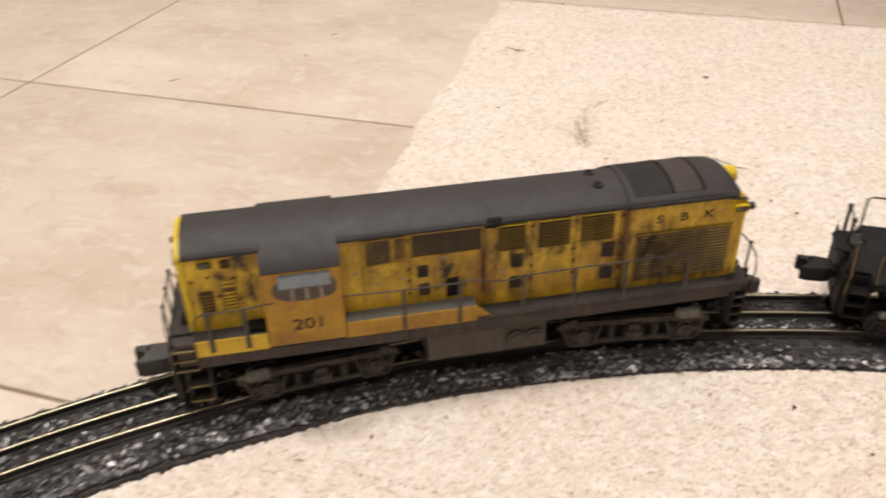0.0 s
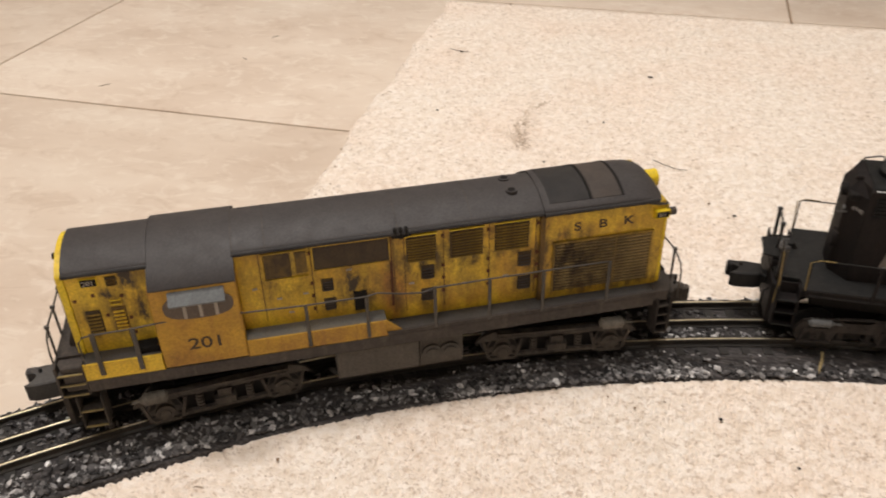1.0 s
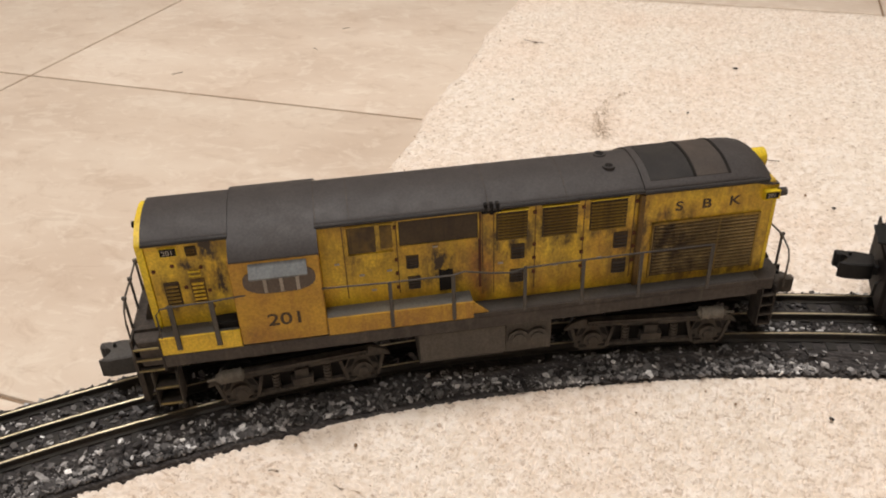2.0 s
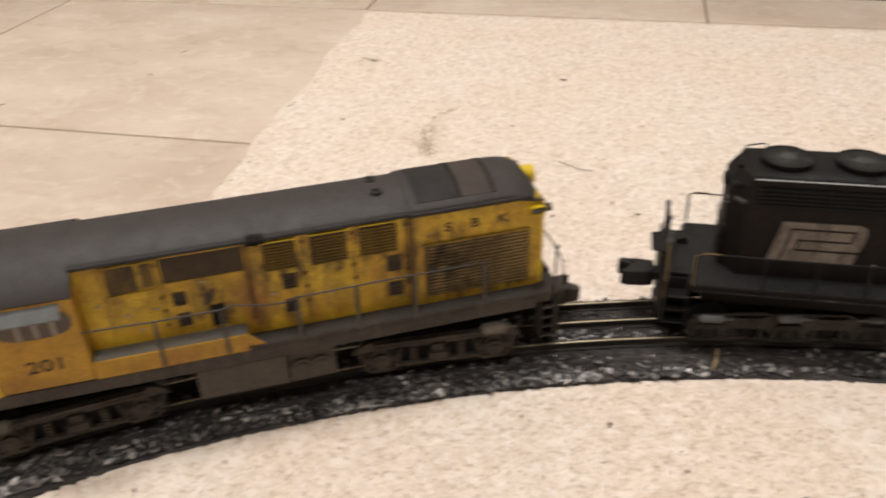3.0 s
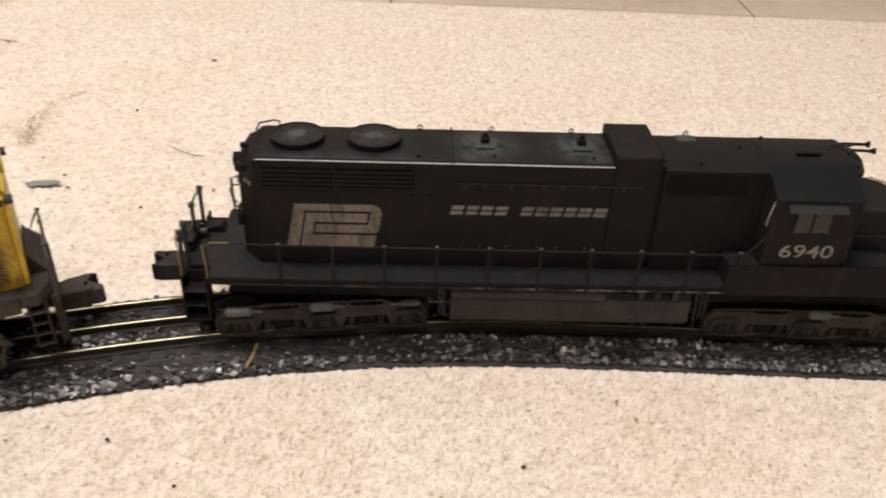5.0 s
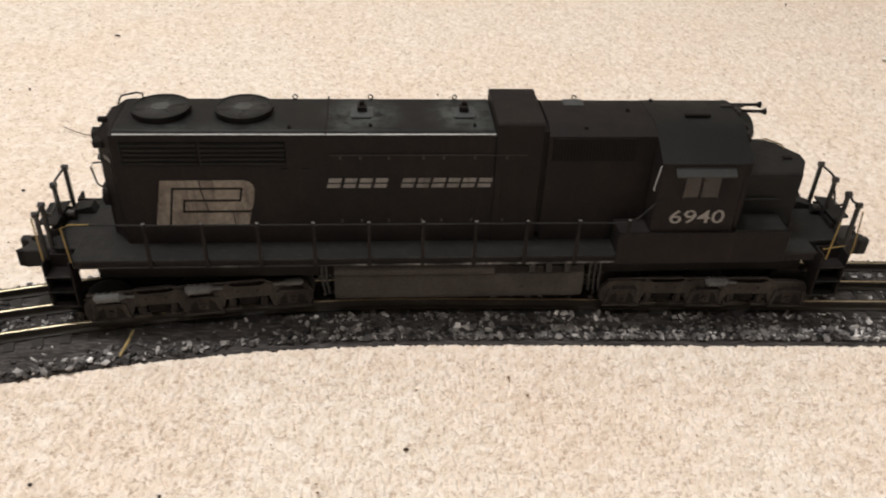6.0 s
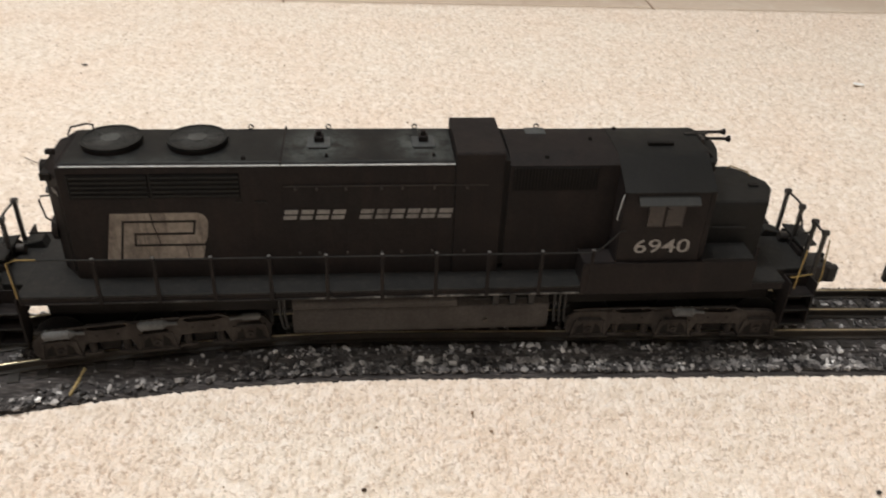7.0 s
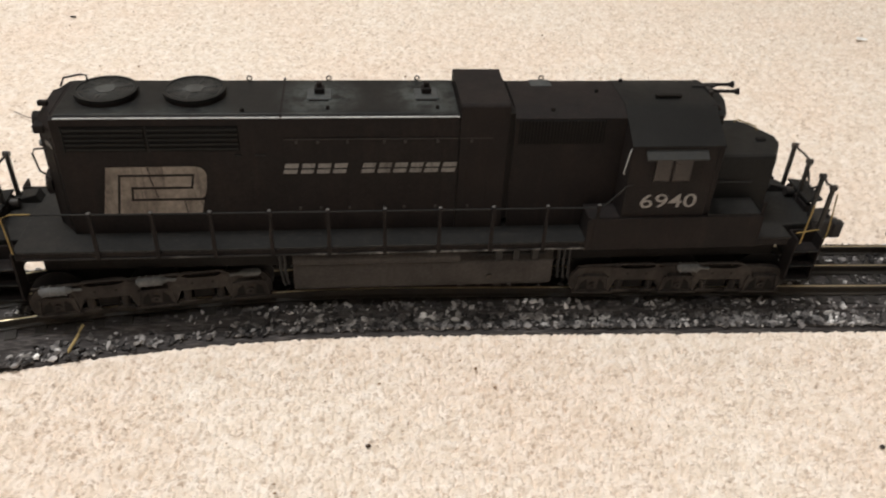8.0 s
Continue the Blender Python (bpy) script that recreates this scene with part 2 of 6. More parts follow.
GRILLE_BLACK = worn("deep_black_grille", (0.0048, 0.0044, 0.0043), (0.0065, 0.006, 0.0058), (0.009, 0.008, 0.0075), 0.7, spec=0.12, amount=0.3)
SCUFFED = worn("scuffed_black_edge", (0.0115, 0.0105, 0.010), (0.018, 0.016, 0.015), (0.026, 0.022, 0.02), 0.55, spec=0.2, amount=0.4, soot=(0.17, 0.16, 0.15), smudges_or_sheen=((-62, 45, 5, 3, 0.8), (-38, 45, 9, 3, 1.1), (-8, 45, 12, 3, 1.1), (14, 45, 5, 3, 1.0), (36, 45, 8, 3, 0.9), (52, 45, 4, 3, 0.9), (-120, 45, 6, 3, 0.5)))
HATCH = worn("grey_hatch_rim", (0.15, 0.16, 0.165), (0.09, 0.095, 0.095), (0.05, 0.05, 0.05), 0.5, amount=0.4)


def rail_steel():
    m, nt, b = material("worn_rail_steel", 0.38, 1.0)
    sc = noise_tex(nt, 1.0, 3, stretch=(60, 60, 60))
    col = ramp(nt, sc, [(0.3, (0.46, 0.39, 0.26)), (0.7, (0.66, 0.58, 0.42))])
    nt.links.new(col, b.inputs["Base Color"])
    bump(nt, b, noise_tex(nt, 1500, 2), 0.2, 0.00005)
    return m


RAIL_TOP = rail_steel()
RAIL_SIDE = worn("blackened_rail_side", (0.022, 0.019, 0.016), (0.04, 0.032, 0.024), (0.06, 0.045, 0.03), 0.6, amount=0.4, streak=False)


def rubber_mat():
    m, nt, b = material("black_roadbed_rubber", 0.72, 0.0, 0.3)
    rib = noise_tex(nt, 1.0, 3, 0.6, stretch=(130, 900, 900))
    c = ramp(nt, rib, [(0.30, (0.020, 0.0175, 0.017)), (0.52, (0.045, 0.040, 0.039)), (0.72, (0.11, 0.10, 0.097))])
    c = mixc(nt, 1.0, c, ramp(nt, noise_tex(nt, 60, 4, 0.7), [(0.32, (0.65, 0.64, 0.64)), (0.66, (1.3, 1.29, 1.28))]), "MULTIPLY")
    nt.links.new(c, b.inputs["Base Color"])
    bump(nt, b, rib, 0.8, 0.0012)
    return m


RUBBER = rubber_mat()
TIE = worn("dark_tie_plastic", (0.02, 0.018, 0.016), (0.035, 0.03, 0.026), (0.02, 0.02, 0.02), 0.6, amount=0.2, streak=False)


def carpet_mat():
    m, nt, b = material("cream_cut_pile_carpet", 0.95, 0.0, 0.1)
    c = ramp(nt, noise_tex(nt, 190, 2, 0.5), [(0.30, (0.72, 0.63, 0.535)), (0.46, (0.785, 0.70, 0.61)), (0.66, (0.84, 0.77, 0.695))])
    c = mixc(nt, 1.0, c, ramp(nt, noise_tex(nt, 75, 4, 0.7), [(0.34, (0.95, 0.935, 0.92)), (0.56, (1.02, 1.018, 1.017))]), "MULTIPLY")
    blush = ramp(nt, noise_tex(nt, 9, 3, 0.6), [(0.40, (1.0, 1.0, 1.0)), (0.66, (0.985, 0.945, 0.922))])
    c = mixc(nt, 1.0, c, blush, "MULTIPLY")
    fleck = ramp(nt, noise_tex(nt, 300, 2, 0.5), [(0.68, (0, 0, 0)), (0.74, (1, 1, 1))])
    f2 = ramp(nt, noise_tex(nt, 22, 2, 0.5), [(0.42, (0, 0, 0)), (0.65, (0.7, 0.7, 0.7))])
    c = mixc(nt, mixc(nt, 1.0, fleck, f2, "MULTIPLY"), c, (0.36, 0.26, 0.195))
    # brown specks put the shade between tufts into the pile colour
    gap_shade_speck = ramp(nt, noise_tex(nt, 1.0, 3, 0.6, stretch=(260, 420, 300), swirl=0.8), [(0.575, (0, 0, 0)), (0.65, (0.6, 0.6, 0.6))])
    c = mixc(nt, gap_shade_speck, c, (0.43, 0.325, 0.25))
    # brown hairlines paint the shade in the pile's crevices
    crease_shade = ramp(nt, noise_tex(nt, 190, 2, 0.5), [(0.470, (0, 0, 0)), (0.5, (0.85, 0.85, 0.85)), (0.530, (0, 0, 0))])
    where = ramp(nt, noise_tex(nt, 105, 2, 0.5), [(0.50, (0, 0, 0)), (0.62, (0.8, 0.8, 0.8))])
    c = mixc(nt, mixc(nt, 1.0, crease_shade, where, "MULTIPLY"), c, (0.40, 0.29, 0.21))
    nt.links.new(c, b.inputs["Base Color"])
    bump(nt, b, noise_tex(nt, 1300, 2, 0.6), 0.35, 0.0005)
    return m


CARPET = carpet_mat()


def tile_mat():
    m, nt, b = material("travertine_look_tile", 0.32, 0.0, 0.45)
    info = nt.nodes.new("ShaderNodeObjectInfo")
    tc = nt.nodes.new("ShaderNodeTexCoord")
    add = nt.nodes.new("ShaderNodeVectorMath")
    add.operation = "MULTIPLY_ADD"
    nt.links.new(info.outputs["Random"], add.inputs[0])
    add.inputs[1].default_value = (7, 3, 5)
    nt.links.new(tc.outputs["Object"], add.inputs[2])
    v = add.outputs[0]
    cloud = ramp(nt, noise_tex(nt, 7, 4, 0.6, vec=v, stretch=(1, 1.5, 1)), [(0.30, (0.605, 0.492, 0.397)), (0.52, (0.68, 0.572, 0.472)), (0.72, (0.755, 0.662, 0.56))])
    vein = ramp(nt, noise_tex(nt, 34, 5, 0.68, vec=v, stretch=(1, 1.3, 1), swirl=1.6), [(0.53, (0, 0, 0)), (0.62, (0.34, 0.34, 0.34))])
    c = mixc(nt, vein, cloud, (0.84, 0.77, 0.67))
    dark = ramp(nt, noise_tex(nt, 30, 6, 0.74, vec=v, stretch=(1.1, 1.5, 1), swirl=1.2), [(0.53, (0, 0, 0)), (0.66, (0.36, 0.36, 0.36))])
    c = mixc(nt, dark, c, (0.48, 0.355, 0.265))
    c = mixc(nt, 1.0, c, ramp(nt, info.outputs["Random"], [(0.0, (0.93, 0.92, 0.91)), (1.0, (1.07, 1.075, 1.08))]), "MULTIPLY")
    nt.links.new(c, b.inputs["Base Color"])
    rr = ramp(nt, noise_tex(nt, 25, 3, vec=v), [(0.3, (0.28, 0.28, 0.28)), (0.7, (0.42, 0.42, 0.42))])
    nt.links.new(rr, b.inputs["Roughness"])
    bump(nt, b, noise_tex(nt, 90, 4, vec=v), 0.25, 0.0006)
    return m


TILE = tile_mat()
GROUT = worn("brown_grout", (0.29, 0.205, 0.135), (0.22, 0.155, 0.105), (0.18, 0.13, 0.09), 0.9, amount=0.2, streak=False)
PLASTER = worn("cream_wall_paint", (0.56, 0.52, 0.47), (0.53, 0.49, 0.44), (0.50, 0.46, 0.41), 0.85, amount=0.1, streak=False)
WHITE_CEIL = worn("white_ceiling_paint", (0.78, 0.76, 0.72), (0.75, 0.73, 0.69), (0.74, 0.72, 0.68), 0.9, amount=0.1, streak=False)
DARK_WOOD = worn("dark_stained_wood", (0.035, 0.018, 0.012), (0.05, 0.026, 0.016), (0.02, 0.012, 0.01), 0.4, amount=0.4)


def stone_mat():
    m, nt, b = material("mixed_ballast_stone", 0.8, 0.0, 0.3)
    g = nt.nodes.new("ShaderNodeNewGeometry")
    col = ramp(nt, g.outputs["Random Per Island"], [(0.0, (0.023, 0.0215, 0.0215)), (0.30, (0.064, 0.060, 0.060)), (0.55, (0.142, 0.136, 0.134)), (0.80, (0.255, 0.246, 0.242)), (0.93, (0.43, 0.418, 0.412)), (0.975, (0.74, 0.73, 0.72))])
    fine = ramp(nt, noise_tex(nt, 900, 3), [(0.3, (0.75, 0.75, 0.75)), (0.7, (1.2, 1.2, 1.2))])
    dust = ramp(nt, noise_tex(nt, 38, 3, 0.6), [(0.36, (0.42, 0.405, 0.40)), (0.52, (0.95, 0.94, 0.935)), (0.66, (1.6, 1.59, 1.58))])
    col = mixc(nt, 1.0, col, dust, "MULTIPLY")
    nt.links.new(mixc(nt, 1.0, col, fine, "MULTIPLY"), b.inputs["Base Color"])
    bump(nt, b, noise_tex(nt, 1200, 3), 0.6, 0.0003)
    return m


STONE = stone_mat()


# ---- mesh helpers (millimetres in, metres out) ----
def to_mesh(name, bm, mat, smooth=None):
    me = bpy.data.meshes.new(name)
    bmesh.ops.scale(bm, vec=(0.001, 0.001, 0.001), verts=bm.verts)
    bmesh.ops.recalc_face_normals(bm, faces=bm.faces)
    if smooth:
        lim = radians(smooth)
        for f in bm.faces:
            f.smooth = True
        for e in bm.edges:
            e.smooth = not (len(e.link_faces) == 2 and e.calc_face_angle(0) > lim)
    bm.to_mesh(me)
    bm.free()
    me.materials.append(mat)
    return me


def part(name, bm, mat, parent, label="", smooth=None, at=None):
    ob = new(name, to_mesh(name, bm, mat, smooth))
    ob.parent = parent
    if at:
        ob.location = [v * 0.001 for v in at]
    return tagged(ob, label) if label else ob


def again(ob, at, parent=None, turn=None):
    """Another part on the same mesh."""
    c = new(ob.name.split(".")[0], ob.data)
    c.parent = parent or ob.parent
    c.location = [v * 0.001 for v in at]
    if turn:
        c.rotation_euler = [radians(a) for a in turn]
    if "label" in ob:
        c["label"] = ob["label"]
    return c


def thing(name, label, category, x=0.0, y=0.0, z=0.0, turn=0.0, group="", kind=""):
    ob = new(name)
    ob.empty_display_size = 0.02
    ob.matrix_world = pose(x, y, z, 0, 0, turn)
    return tagged(ob, label, category, group, kind)


def box(bm, x0, x1, y0, y1, z0, z1, bev=0.0, seg=1):
    r = bmesh.ops.create_cube(bm, size=1.0)
    vs = r["verts"]
    for v in vs:
        v.co = Vector((x0 + (v.co.x + 0.5) * (x1 - x0), y0 + (v.co.y + 0.5) * (y1 - y0), z0 + (v.co.z + 0.5) * (z1 - z0)))
    if bev:
        es = list({e for v in vs for e in v.link_edges})
        bmesh.ops.bevel(bm, geom=es, offset=bev, segments=seg, affect="EDGES", profile=0.6)
    return bm


def prism(bm, pts, a0, a1, axis="x", bev=0.0, cap=True):
    """Polygon pts swept along an axis. x: pts are (y, z); y: pts are (x, z); z: pts are (x, y)."""
    def co(p, a):
        return {"x": (a, p[0], p[1]), "y": (p[0], a, p[1]), "z": (p[0], p[1], a)}[axis]
    lo = [bm.verts.new(co(p, a0)) for p in pts]
    hi = [bm.verts.new(co(p, a1)) for p in pts]
    fs = []
    n = len(pts)
    for i in range(n):
        fs.append(bm.faces.new((lo[i], lo[(i + 1) % n], hi[(i + 1) % n], hi[i])))
    if cap:
        fs += [bm.faces.new(lo[::-1]), bm.faces.new(hi)]
    if bev:
        es = list({e for f in fs for e in f.edges})
        bmesh.ops.bevel(bm, geom=es, offset=bev, segments=1, affect="EDGES", profile=0.6)
    return bm


def cyl(bm, p, q, r, seg=12, r2=None):
    p, q = Vector(p), Vector(q)
    d = q - p
    m = Matrix.Translation((p + q) / 2) @ d.to_track_quat("Z", "Y").to_matrix().to_4x4()
    bmesh.ops.create_cone(bm, cap_ends=True, segments=seg, radius1=r, radius2=r if r2 is None else r2, depth=d.length, matrix=m)
    return bm


def wire(bm, pts, r, seg=7):
    """A bent round wire through the points."""
    pts = [Vector(p) for p in pts]
    rings = []
    for i, p in enumerate(pts):
        d = (pts[min(i + 1, len(pts) - 1)] - pts[max(i - 1, 0)]).normalized()
        ref = Vector((0, 0, 1)) if abs(d.z) < 0.9 else Vector((1, 0, 0))
        u = d.cross(ref).normalized()
        w = d.cross(u)
        rings.append([bm.verts.new(p + r * (math.cos(2 * math.pi * k / seg) * u + math.sin(2 * math.pi * k / seg) * w)) for k in range(seg)])
    for a, b in zip(rings, rings[1:]):
        for k in range(seg):
            bm.faces.new((a[k], a[(k + 1) % seg], b[(k + 1) % seg], b[k]))
    bm.faces.new(rings[0][::-1])
    bm.faces.new(rings[-1])
    return bm


def B():
    return bmesh.new()


def lettering(name, body, size, mat, parent, m, width=1.0, bold=0.003):
    cu = bpy.data.curves.new(name, "FONT")
    cu.body, cu.size, cu.extrude, cu.align_x, cu.offset = body, size, 0.00008, "LEFT", size * bold
    tmp = new(name, cu)
    me = bpy.data.meshes.new_from_object(tmp.evaluated_get(bpy.context.evaluated_depsgraph_get()))
    bpy.data.objects.remove(tmp)
    bpy.data.curves.remove(cu)
    me.materials.clear()
    me.materials.append(mat)
    ob = new(name, me)
    ob.parent = parent
    ob.matrix_local = m @ Matrix.Diagonal((width, 1, 1, 1))
    return ob


# ---- the room ----
GX, GY, PITCHX, PITCHY = -0.2165, 0.330, 0.4155, 0.396
XL, XR, YN = -2.2, 2.6, -1.65
EDGE_X, EDGE_Y = -0.195, 1.108


def room():
    floor = new("floor", to_mesh("floor", box(B(), XL * 1000, XR * 1000, YN * 1000, 1350, -60, -6.0), GROUT))
    tagged(floor, "brown grout bed under the cream floor tiles", "floor", kind="structure")
    mesh = to_mesh("tile", box(B(), -206.4, 206.4, -196.6, 196.6, -11, -4.6, 1.2, 2), TILE)
    i0, j0 = -5, -5
    for i in range(i0, 7):
        for j in range(j0, 3):
            cx, cy = GX + (i + 0.5) * PITCHX, GY + (j + 0.5) * PITCHY
            row = cy < EDGE_Y - 0.1
            if i >= 0 and cy + 0.19 < EDGE_Y - 0.02 and cy - 0.2 > -1.2:
                continue
            if cx < XL or cx > XR or cy < YN:
                continue
            t = new("tile", mesh)
            t.parent = floor
            t.location = (cx, cy, 0)
            if i == 0 and row:
                t.scale.x, t.location.x = 0.80, cx + 0.0413
            if i == -1 and row:  # these run on under the carpet
                t.scale.x, t.location.x = 1.20, cx + 0.0413
    walls = (("wall_west", XL - 0.1, XL, YN, 1.35), ("wall_east", XR, XR + 0.1, YN, 1.35), ("wall_south", XL - 0.1, XR + 0.1, YN - 0.1, YN), ("wall_north", XL - 0.1, XR + 0.1, 1.252, 1.35))
    for name, x0, x1, y0, y1 in walls:
        w = new(name, to_mesh(name, box(B(), x0 * 1000, x1 * 1000, y0 * 1000, y1 * 1000, -60, 2420), PLASTER))
        tagged(w, "plain cream painted room wall", "wall", kind="structure")
    bb = new("baseboard", to_mesh("baseboard", prism(B(), [(1236, -4.6), (1252, -4.6), (1252, 92), (1246, 92), (1240, 84), (1236, 76)], XL * 1000, XR * 1000), DARK_WOOD))
    tagged(bb, "dark brown stained wooden baseboard along the tiled floor", "baseboard", kind="structure")
    c = new("ceiling", to_mesh("ceiling", box(B(), XL * 1000 - 100, XR * 1000 + 100, YN * 1000 - 100, 1350, 2420, 2500), WHITE_CEIL))
    tagged(c, "plain white painted ceiling", "ceiling", kind="structure")


room()


BEND_X, LINE_Y, RADIUS, RAIL_Z = 0.330, 0.5358, 0.8312, 10.5


def tuft_heights(X, Y, cell, seed):
    """Rounded tuft tops on a jittered lattice: the height of the pile at each place, 0 at the tips."""
    rng = np.random.default_rng(seed)
    n = 512
    jx, jy, jh = rng.random((n, n)), rng.random((n, n)), rng.random((n, n))
    cx, cy = np.floor(X / cell).astype(int), np.floor(Y / cell).astype(int)
    best = np.full(X.shape, -1.0)
    for dx in (-1, 0, 1):
        for dy in (-1, 0, 1):
            a, b = cx + dx, cy + dy
            px, py = (a + 0.1 + 0.8 * jx[a % n, b % n]) * cell, (b + 0.1 + 0.8 * jy[a % n, b % n]) * cell
            d2 = ((X - px) ** 2 + (Y - py) ** 2) / cell ** 2
            best = np.maximum(best, -0.35 * jh[a % n, b % n] - 1.5 * d2 ** 1.35)
    return best


def carpet():
    verts, faces = [], []

    def sheet(x0, x1, y0, y1, step, depth, seed, cell=0.0021):
        nx, ny = int(round((x1 - x0) / step)) + 1, int(round((y1 - y0) / step)) + 1
        X, Y = np.meshgrid(np.linspace(x0, x1, nx), np.linspace(y0, y1, ny))
        Z = depth * (tuft_heights(X, Y, cell, seed) + 0.35 * tuft_heights(X + 0.3, Y + 0.0007 * np.sin(X * 900), cell * 2.6, seed + 9))
        rng = np.random.default_rng(seed + 5)
        Z += depth * 0.075 * rng.standard_normal(Z.shape)
        off = np.where(X > BEND_X, Y - LINE_Y, np.hypot(X - BEND_X, Y - LINE_Y + RADIUS) - RADIUS)
        Z *= 0.5 + 0.5 * np.clip((np.abs(off + 0.0073) - 0.036) / 0.010, 0, 1)  # pressed flat beside the roadbed
        Z += 0.0011 * np.clip(1 - (np.abs(off + 0.0073) - 0.036) / 0.010, 0, 1)
        wob = 0.0025 * np.sin(Y * 31) + 0.0015 * np.sin(Y * 83 + 1)
        if x0 <= EDGE_X + 1e-6:
            f = np.clip(1 - (X - x0) / 0.02, 0, 1)
            X = X + f * (wob - 0.042 * (Y - 0.66) + 0.0007 * np.sin(Y * 1400) + 0.0008 * np.sin(Y * 870 + 2))
            turn = np.clip((0.375 - Y) / 0.06, 0, 1)  # in front of the track the carpet reaches further
            X = X - 0.09 * turn * turn * (3 - 2 * turn) * np.clip(1 - (X - EDGE_X) / 0.12, 0, 1)
            Z = Z - 0.0034 * (1 - turn) * np.clip(1 - (X - EDGE_X - wob + 0.042 * (Y - 0.66)) / 0.006, 0, 1) ** 2
        if y1 >= EDGE_Y - 1e-6:
            g = np.clip(1 - (y1 - Y) / 0.02, 0, 1)
            Y = Y + g * (0.004 * np.sin(X * 27) + 0.001 * np.sin(X * 900) + 0.001 * np.sin(X * 610 + 2))
            Z = Z - 0.0034 * np.clip(1 - (y1 - Y) / 0.006, 0, 1) ** 2
        base = len(verts)
        verts.extend(np.stack([X.ravel(), Y.ravel(), Z.ravel()], 1).tolist())
        idx = base + np.arange(nx * ny).reshape(ny, nx)
        keep = ((np.abs(off + 0.0073) > 0.029) | (Y < 0.1) | (off < -0.1))[:-1, :-1].ravel()
        q = np.stack([idx[:-1, :-1], idx[:-1, 1:], idx[1:, 1:], idx[1:, :-1]], -1).reshape(-1, 4)
        faces.extend(q[keep].tolist())

    sheet(EDGE_X, 0.76, 0.325, 0.52, 0.0006, 0.0031, 3)
    sheet(EDGE_X, 1.16, 0.52, EDGE_Y, 0.0014, 0.0029, 4, 0.0034)
    sheet(EDGE_X, 0.102, 0.245, 0.3274, 0.0006, 0.0031, 8)
    sheet(EDGE_X, 0.10, -1.2, 0.255, 0.02, 0.0008, 9)
    sheet(0.095, 2.59, -1.2, 0.328, 0.02, 0.0008, 5)
    sheet(0.755, 2.59, 0.325, 0.52, 0.01, 0.0008, 6)
    sheet(1.155, 2.59, 0.515, EDGE_Y, 0.01, 0.0008, 7)
    me = bpy.data.meshes.new("carpet")
    me.from_pydata(verts, [], faces)
    me.materials.append(CARPET)
    me.polygons.foreach_set("use_smooth", [True] * len(me.polygons))
    ob = new("carpet", me)
    tagged(ob, "cream speckled cut-pile carpet lying beside the floor tiles", "carpet", kind="structure")


# ---- track ----


def on_track(s, off=0.0):
    """Place and heading on the track: s metres along from the end of the bend, off metres away from the camera's side."""
    if s >= 0:
        return BEND_X + s, LINE_Y + off, 0.0
    a = -s / RADIUS
    r = RADIUS + off
    return BEND_X - r * math.sin(a), LINE_Y - RADIUS + r * math.cos(a), math.degrees(a)


def sweep(profile, s0, s1, step, close=True):
    """Profile points (off, z) in millimetres along the track."""
    bm = B()
    n = int((s1 - s0) / step)
    rings = []
    for i in range(n + 1):
        s = s0 + (s1 - s0) * i / n
        ring = []
        for o, z in profile:
            x, y, _ = on_track(s, o * 0.001)
            ring.append(bm.verts.new((x * 1000, y * 1000, z)))
        rings.append(ring)
    k = len(profile)
    for a, b in zip(rings, rings[1:]):
        for i in range(k if close else k - 1):
            bm.faces.new((a[i], a[(i + 1) % k], b[(i + 1) % k], b[i]))
    if close:
        bm.faces.new(rings[0])
        bm.faces.new(rings[-1][::-1])
    return bm


def track():
    tr = thing("railway_track", "three-rail model railway track curving over black roadbed on the carpet", "model track")
    S0, S1 = -1.0, 1.3
    bed = [(-42.6, -3.5), (-41.4, 0.9), (-40.4, 1.5), (-30.5, 2.4), (-27.5, 5.0), (22.0, 5.0), (24.5, 3.2), (26.5, 1.8), (28.0, -3.5)]
    part("roadbed", sweep(bed, S0, S1, 0.012), RUBBER, tr, "black rubbery roadbed strip")
    for o in (-17.3, 0.0, 17.3):
        h = RAIL_Z
        side = [(o - 1.9, 5.6), (o - 1.9, 6.2), (o - 0.55, 6.9), (o - 0.55, h - 1.6), (o - 1.25, h - 1.1), (o - 1.25, h - 0.22), (o + 1.25, h - 0.22), (o + 1.25, h - 1.1), (o + 0.55, h - 1.6), (o + 0.55, 6.9), (o + 1.9, 6.2), (o + 1.9, 5.6)]
        rail = part("rail", sweep(side, S0, S1, 0.012), RAIL_SIDE, tr, "blackened rail")
        top = [(o + 0.66 * math.sin(a), h - 0.4 + 0.4 * math.cos(a)) for a in [radians(d) for d in (-84, -60, -38, -18, 0, 18, 38, 60, 84)]]
        part("railhead", sweep(top, S0, S1, 0.012), RAIL_TOP, rail, "bright worn railhead", smooth=60)
    tie = None
    s = -0.96
    while s < 1.25:
        x, y, a = on_track(s)
        if tie is None:
            tie = part("tie", box(B(), -2.6, 2.6, -25.5, 25.5, 4.6, 5.75, 0.25), TIE, tr)
        t = tie if s == -0.96 else again(tie, (0, 0, 0))
        t.location = (x, y, 0)
        t.rotation_euler = (0, 0, radians(a))
        s += 0.0128
    return tr


track()


carpet()


